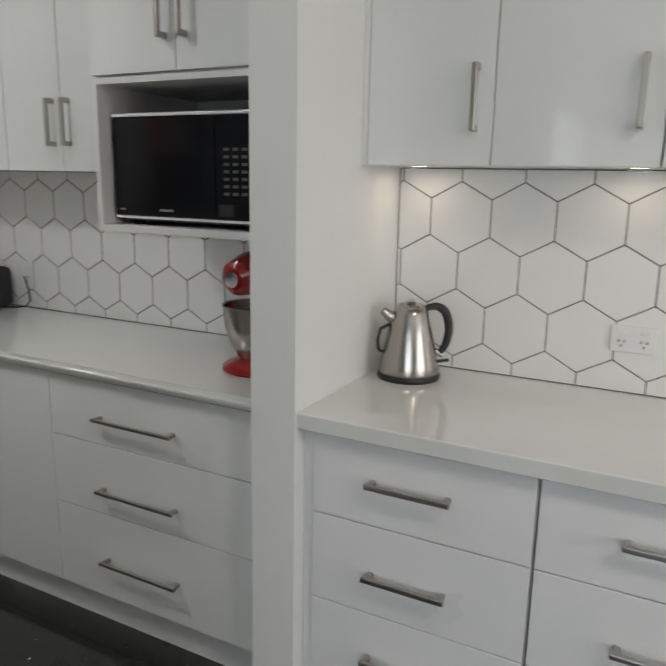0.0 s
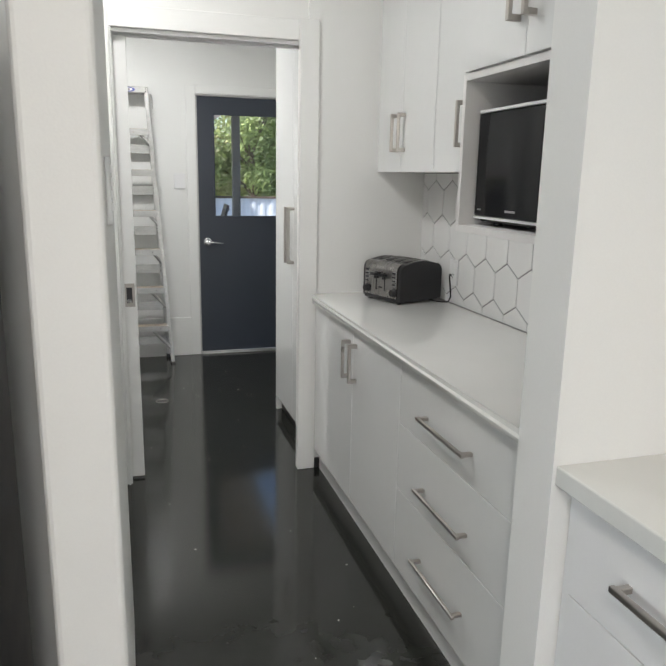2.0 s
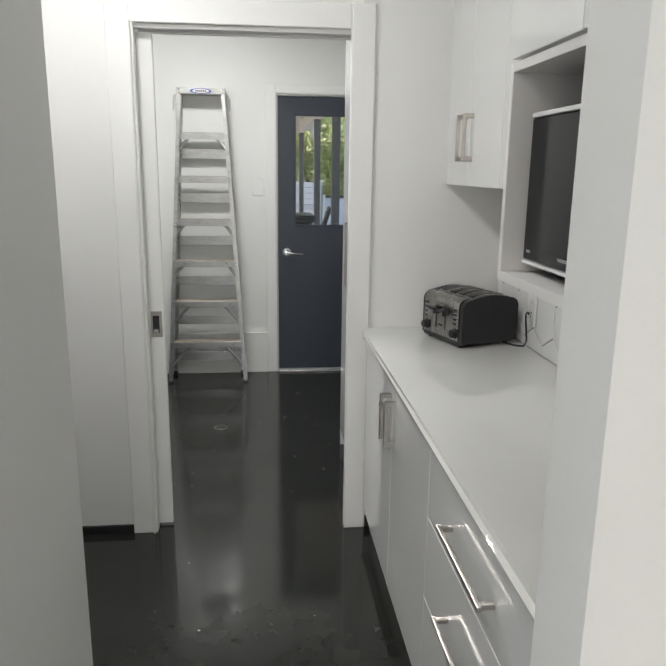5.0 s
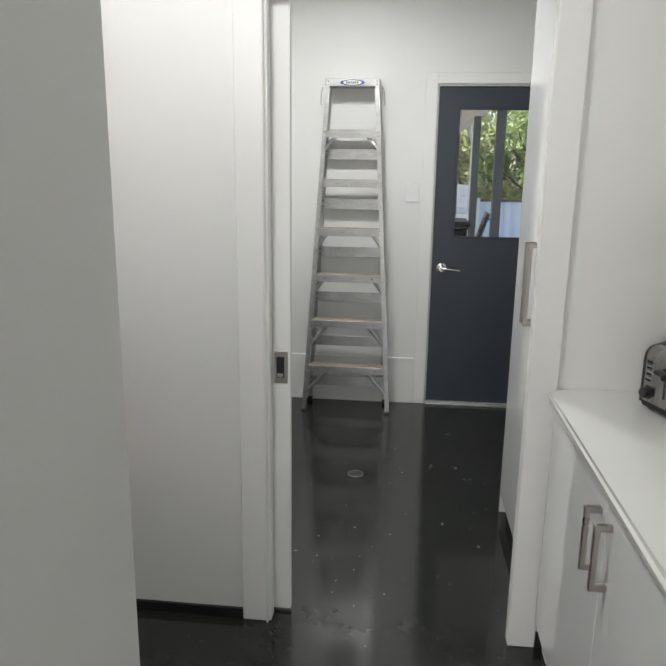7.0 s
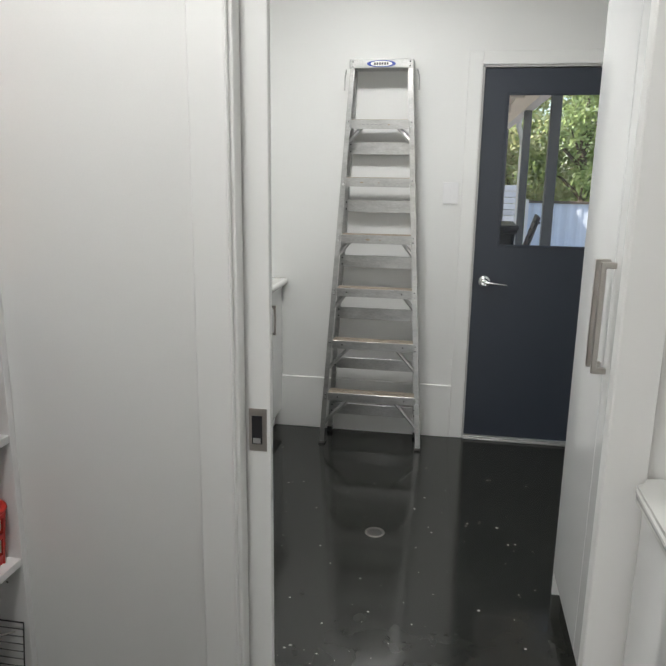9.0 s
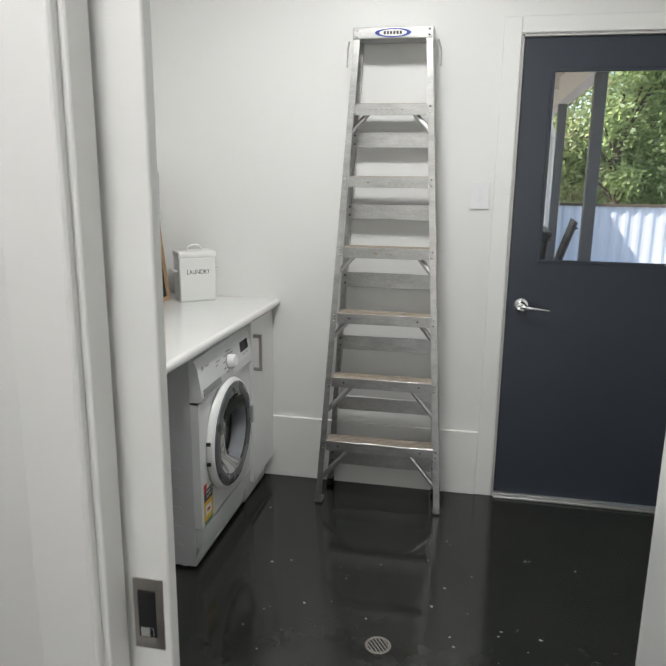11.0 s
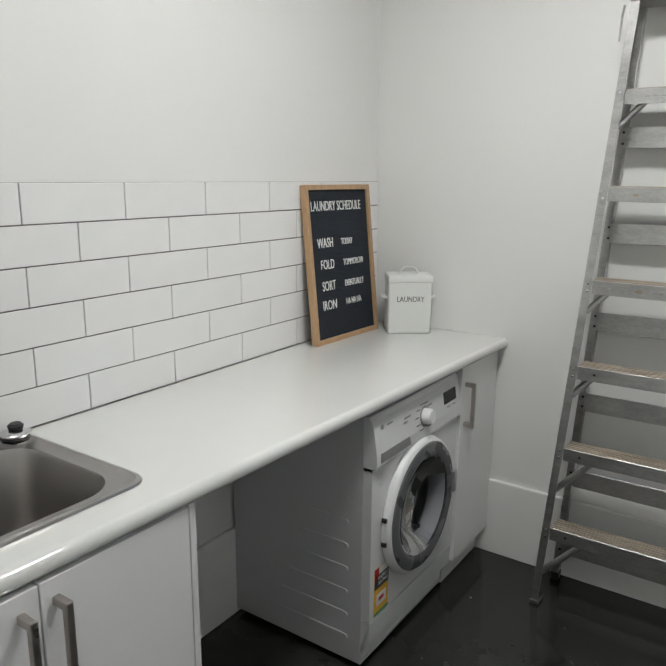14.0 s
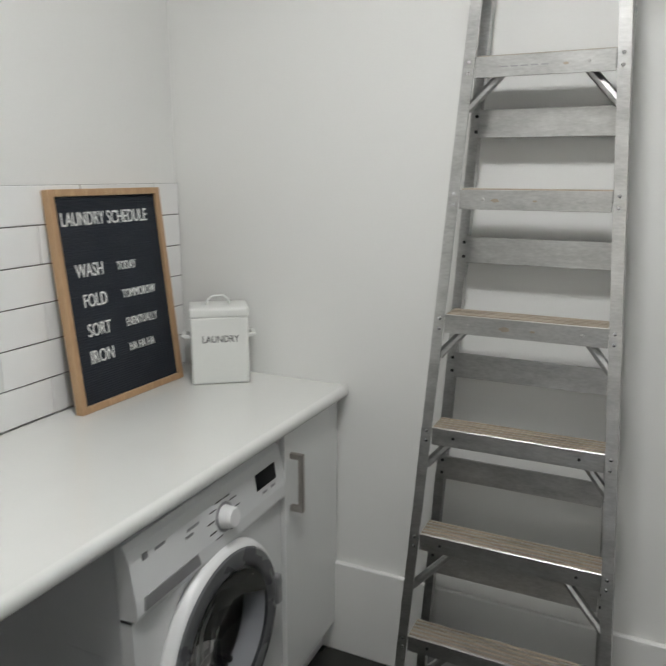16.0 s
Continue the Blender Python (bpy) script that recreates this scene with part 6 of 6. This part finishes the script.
tree("garden_tree", -2.2, 13.5, 4.5, 1.8, 4000, M_LEAF, "green broadleaf garden tree behind the slat fence", 14)

bn = G("wheelie_bin", (0.28, 4.2, -0.06), "dark grey wheelie bin with a hinged lid", "wheelie bin")
bm = B()
loops = [[bm.verts.new((px, py, z)) for px, py in round_rect(w, d, 0.06, 4, 0.28, 4.3)] for w, d, z in ((0.46, 0.52, 0.02), (0.56, 0.66, 0.84), (0.6, 0.7, 0.86), (0.6, 0.7, 0.89))]
for a_, b_ in zip(loops, loops[1:]):
    for i in range(len(a_)):
        bm.faces.new((a_[i], a_[(i + 1) % len(a_)], b_[(i + 1) % len(a_)], b_[i]))
bm.faces.new(loops[0][::-1])
bm.faces.new(loops[-1])
part("body", bm, M_BLACK, bn)
part("lid", box(-0.03, 0.59, 3.94, 4.67, 0.89, 0.945, 0.02, 2), M_BLACK, bn)
for sx_ in (0.02, 0.54):
    part("wheel", lathe(B(), [(0, -0.025), (0.09, -0.025), (0.1, 0), (0.09, 0.025), (0, 0.025)], (sx_, 4.6, 0.04), 20, "x"), M_BLACK, bn)
ch = G("garden_chair", (0.62, 4.35, -0.06), "brown strapped garden chair tipped back beside the bin", "chair")
A, C_ = Vector((0.55, 3.6, 0.42)), Vector((0.76, 3.75, 1.02))
side = Vector((0.03, 0.5, 0))
for s_ in (0, 1):
    part("back_rail", tube(B(), [A + side * s_, C_ + side * s_, C_ + side * s_ + Vector((0.02, 0, -0.03))], 0.018, 8), M_BLACK, ch)
    part("leg", tube(B(), [A + side * s_, Vector((0.70, 3.62, -0.06)) + side * s_], 0.016, 8), M_BLACK, ch)
    part("leg", tube(B(), [A + side * s_, Vector((0.30, 3.62, 0.42)) + side * s_, Vector((0.24, 3.62, -0.06)) + side * s_], 0.016, 8), M_BLACK, ch)
for i in range(8):
    p = A.lerp(C_, 0.08 + i * 0.125)
    q = A.lerp(C_, 0.08 + i * 0.125 + 0.1)
    bm = B()
    o1 = Vector((-0.02, 0, 0.008))
    f0 = [bm.verts.new(w_) for w_ in (p + o1, p + side + o1, q + side + o1, q + o1)]
    f1 = [bm.verts.new(w_ - o1 * 1.8) for w_ in (p + o1, p + side + o1, q + side + o1, q + o1)]
    bm.faces.new(f0)
    bm.faces.new(f1[::-1])
    for k_ in range(4):
        bm.faces.new((f0[k_], f0[(k_ + 1) % 4], f1[(k_ + 1) % 4], f1[k_]))
    part("strap", bm, M_BROWNCL, ch, "brown vinyl strap")
part("seat", box(0.28, 0.56, 3.6, 4.12, 0.41, 0.43, 0.004), M_BROWNCL, ch)
pl_ = G("pot_plant", (0.45, 5.6, -0.06), "spiky yellow-green pot plant", "plant")
part("pot", lathe(B(), [(0, -0.06), (0.11, -0.06), (0.15, 0.3), (0.16, 0.3), (0.16, 0.34), (0.13, 0.33), (0, 0.3)], (0.45, 5.6, 0), 24), M_POST, pl_)
rnd = random.Random(3)
for i in range(26):
    a, l_ = rnd.uniform(0, 6.28), rnd.uniform(0.3, 0.55)
    bm = B()
    c0, d0 = Vector((0.45, 5.6, 0.32)), Vector((math.cos(a), math.sin(a), 0))
    w_ = Vector((-math.sin(a), math.cos(a), 0))
    prev = None
    for j in range(5):
        f_ = j / 4
        p = c0 + d0 * l_ * 0.55 * f_ * f_ + Vector((0, 0, l_ * f_ * 1.1 * (1 - 0.25 * f_)))
        ww = w_ * 0.016 * (1 - f_ * 0.95)
        cur = (bm.verts.new(p - ww), bm.verts.new(p + ww))
        if prev:
            bm.faces.new((prev[0], prev[1], cur[1], cur[0]))
        prev = cur
    part("leaf", bm, M_LEAF2, pl_)

# ---- tiles ----
solid("splashback_backing", box(0.852, 0.8615, -6.3, -4.516, 0.90, 1.508), M_GROUT, "dark grout between the hexagon tiles", "splashback")
pw = G("wall_pantry_tiles", (0.84, -3.4, 0.9), "white hexagon tiled splashback with dark grout behind the pantry bench", "splashback", kind="structure")
part("grout", box(0.8462, 0.8615, -4.384, -2.401, 0.90, 1.48), M_GROUT, pw, "dark grout")
kw = G("wall_kitchen_tiles", (0.85, -5.4, 0.9), "white hexagon tiled splashback with dark grout behind the kitchen bench", "splashback", kind="structure")


def clip_poly(poly, y0, y1, z0, z1):
    """Cuts a flat outline to a rectangle."""
    for axis, lim, keep in ((0, y0, 1), (0, y1, -1), (1, z0, 1), (1, z1, -1)):
        out_ = []
        for i, p in enumerate(poly):
            q = poly[(i + 1) % len(poly)]
            ip, iq = (p[axis] - lim) * keep >= 0, (q[axis] - lim) * keep >= 0
            if ip:
                out_.append(p)
            if ip != iq:
                f_ = (lim - p[axis]) / (q[axis] - p[axis])
                out_.append((p[0] + f_ * (q[0] - p[0]), p[1] + f_ * (q[1] - p[1])))
        poly = out_
        if len(poly) < 3:
            return []
    return poly


def tile_mesh(poly, cy, cz, thick):
    """A flat tile with a soft edge, standing proud towards -x of its origin."""
    bm = B()
    k_ = len(poly)
    mid = (sum(p[0] for p in poly) / k_, sum(p[1] for p in poly) / k_)
    def inset(p, d):
        v_ = Vector((p[0] - mid[0], p[1] - mid[1]))
        l_ = v_.length
        return mid[0] + v_.x * (l_ - d) / l_ - cy, mid[1] + v_.y * (l_ - d) / l_ - cz
    rows_ = [[bm.verts.new((x, *inset(p, d))) for p in poly] for x, d in ((0.0, 0.0), (-thick + 0.0012, 0.0), (-thick, 0.0016))]
    for a_, b_ in zip(rows_, rows_[1:]):
        for i in range(k_):
            bm.faces.new((a_[i], a_[(i + 1) % k_], b_[(i + 1) % k_], b_[i]))
    bm.faces.new(rows_[-1])
    bmesh.ops.recalc_face_normals(bm, faces=bm.faces)
    me = bpy.data.meshes.new("tile")
    bm.to_mesh(me)
    bm.free()
    return me


def hex_tiles(parent, x, y0, y1, z0, z1, ya, za, w, side, pitch, joint, thick):
    """Pointed-top hexagons; a joint line of the first row lies at ya, its centre at za."""
    tip = pitch - side
    full = None
    inv = parent.matrix_basis.inverted()
    for j in range(-4, 6):
        zc = za + j * pitch
        for i in range(-40, 40):
            yc = ya + w / 2 + i * w + (w / 2 if j % 2 else 0)
            g = joint / 2
            hw, hs, ht = w / 2 - g, side / 2 - g * 0.58, side / 2 + tip - g * 1.15
            hexa = [(yc + hw, zc - hs), (yc + hw, zc + hs), (yc, zc + ht), (yc - hw, zc + hs), (yc - hw, zc - hs), (yc, zc - ht)]
            cut = clip_poly(hexa, y0, y1, z0, z1)
            if len(cut) < 3 or (max(p[0] for p in cut) - min(p[0] for p in cut)) < 0.006 or (max(p[1] for p in cut) - min(p[1] for p in cut)) < 0.006:
                continue
            whole = all(abs(a_[0] - b_[0]) + abs(a_[1] - b_[1]) < 1e-9 for a_, b_ in zip(cut, hexa)) and len(cut) == 6
            if whole and full is not None:
                me = full
            else:
                me = tile_mesh(cut, yc, zc, thick)
                me.materials.append(M_HEX)
                if whole:
                    full = me
            o_ = new("hex_tile", me)
            o_.parent = parent
            o_.matrix_parent_inverse = inv
            o_.location = (x, yc, zc)


hex_tiles(kw, 0.8522, -6.3, -4.519, 0.903, 1.506, -4.6215, 1.365, 0.1852, 0.109, 0.1602, 0.0034, 0.003)
hex_tiles(pw, 0.8464, -4.382, -2.404, 0.903, 1.478, -2.910, 1.191, 0.1708, 0.108, 0.1555, 0.0038, 0.003)

lw = G("wall_laundry_tiles", (-1.645, -1.1, 0.9), "glossy white brick-bond subway tiles with dark grout", "splashback", kind="structure")
part("grout", box(-1.6518, -1.6455, -2.278, -0.001, 0.90, 1.482), M_GROUT, lw, "dark grout")
TL, TP = 0.2945, 0.0968
inv = lw.matrix_basis.inverted()
made = {}
for r_ in range(6):
    z0 = 0.9035 + r_ * TP
    joints = [-0.855 + (0.14725 if r_ % 2 else 0) + TL * k_ for k_ in range(-6, 5)]
    for a_ in joints:
        y0, y1 = max(a_ + 0.0014, -2.276), min(a_ + TL - 0.0014, -0.004)
        if y1 - y0 < 0.01:
            continue
        key = round(y1 - y0, 4)
        if key not in made:
            bm = box(0, 0.0065, 0, y1 - y0, 0, TP - 0.0028, 0.0018, 2)
            me = bpy.data.meshes.new("subway_tile")
            bm.to_mesh(me)
            bm.free()
            me.materials.append(M_TILE)
            made[key] = me
        o_ = new("subway_tile", made[key])
        o_.parent = lw
        o_.matrix_parent_inverse = inv
        o_.location = (-1.6455, y0, z0)
# the tall skirting runs on under the bench
solid("baseboard_bench", box(-1.6518, -1.636, -1.601, -0.345, 0.0, 0.325, 0.003), M_TRIM, "tall white painted skirting board under the bench", "skirting")
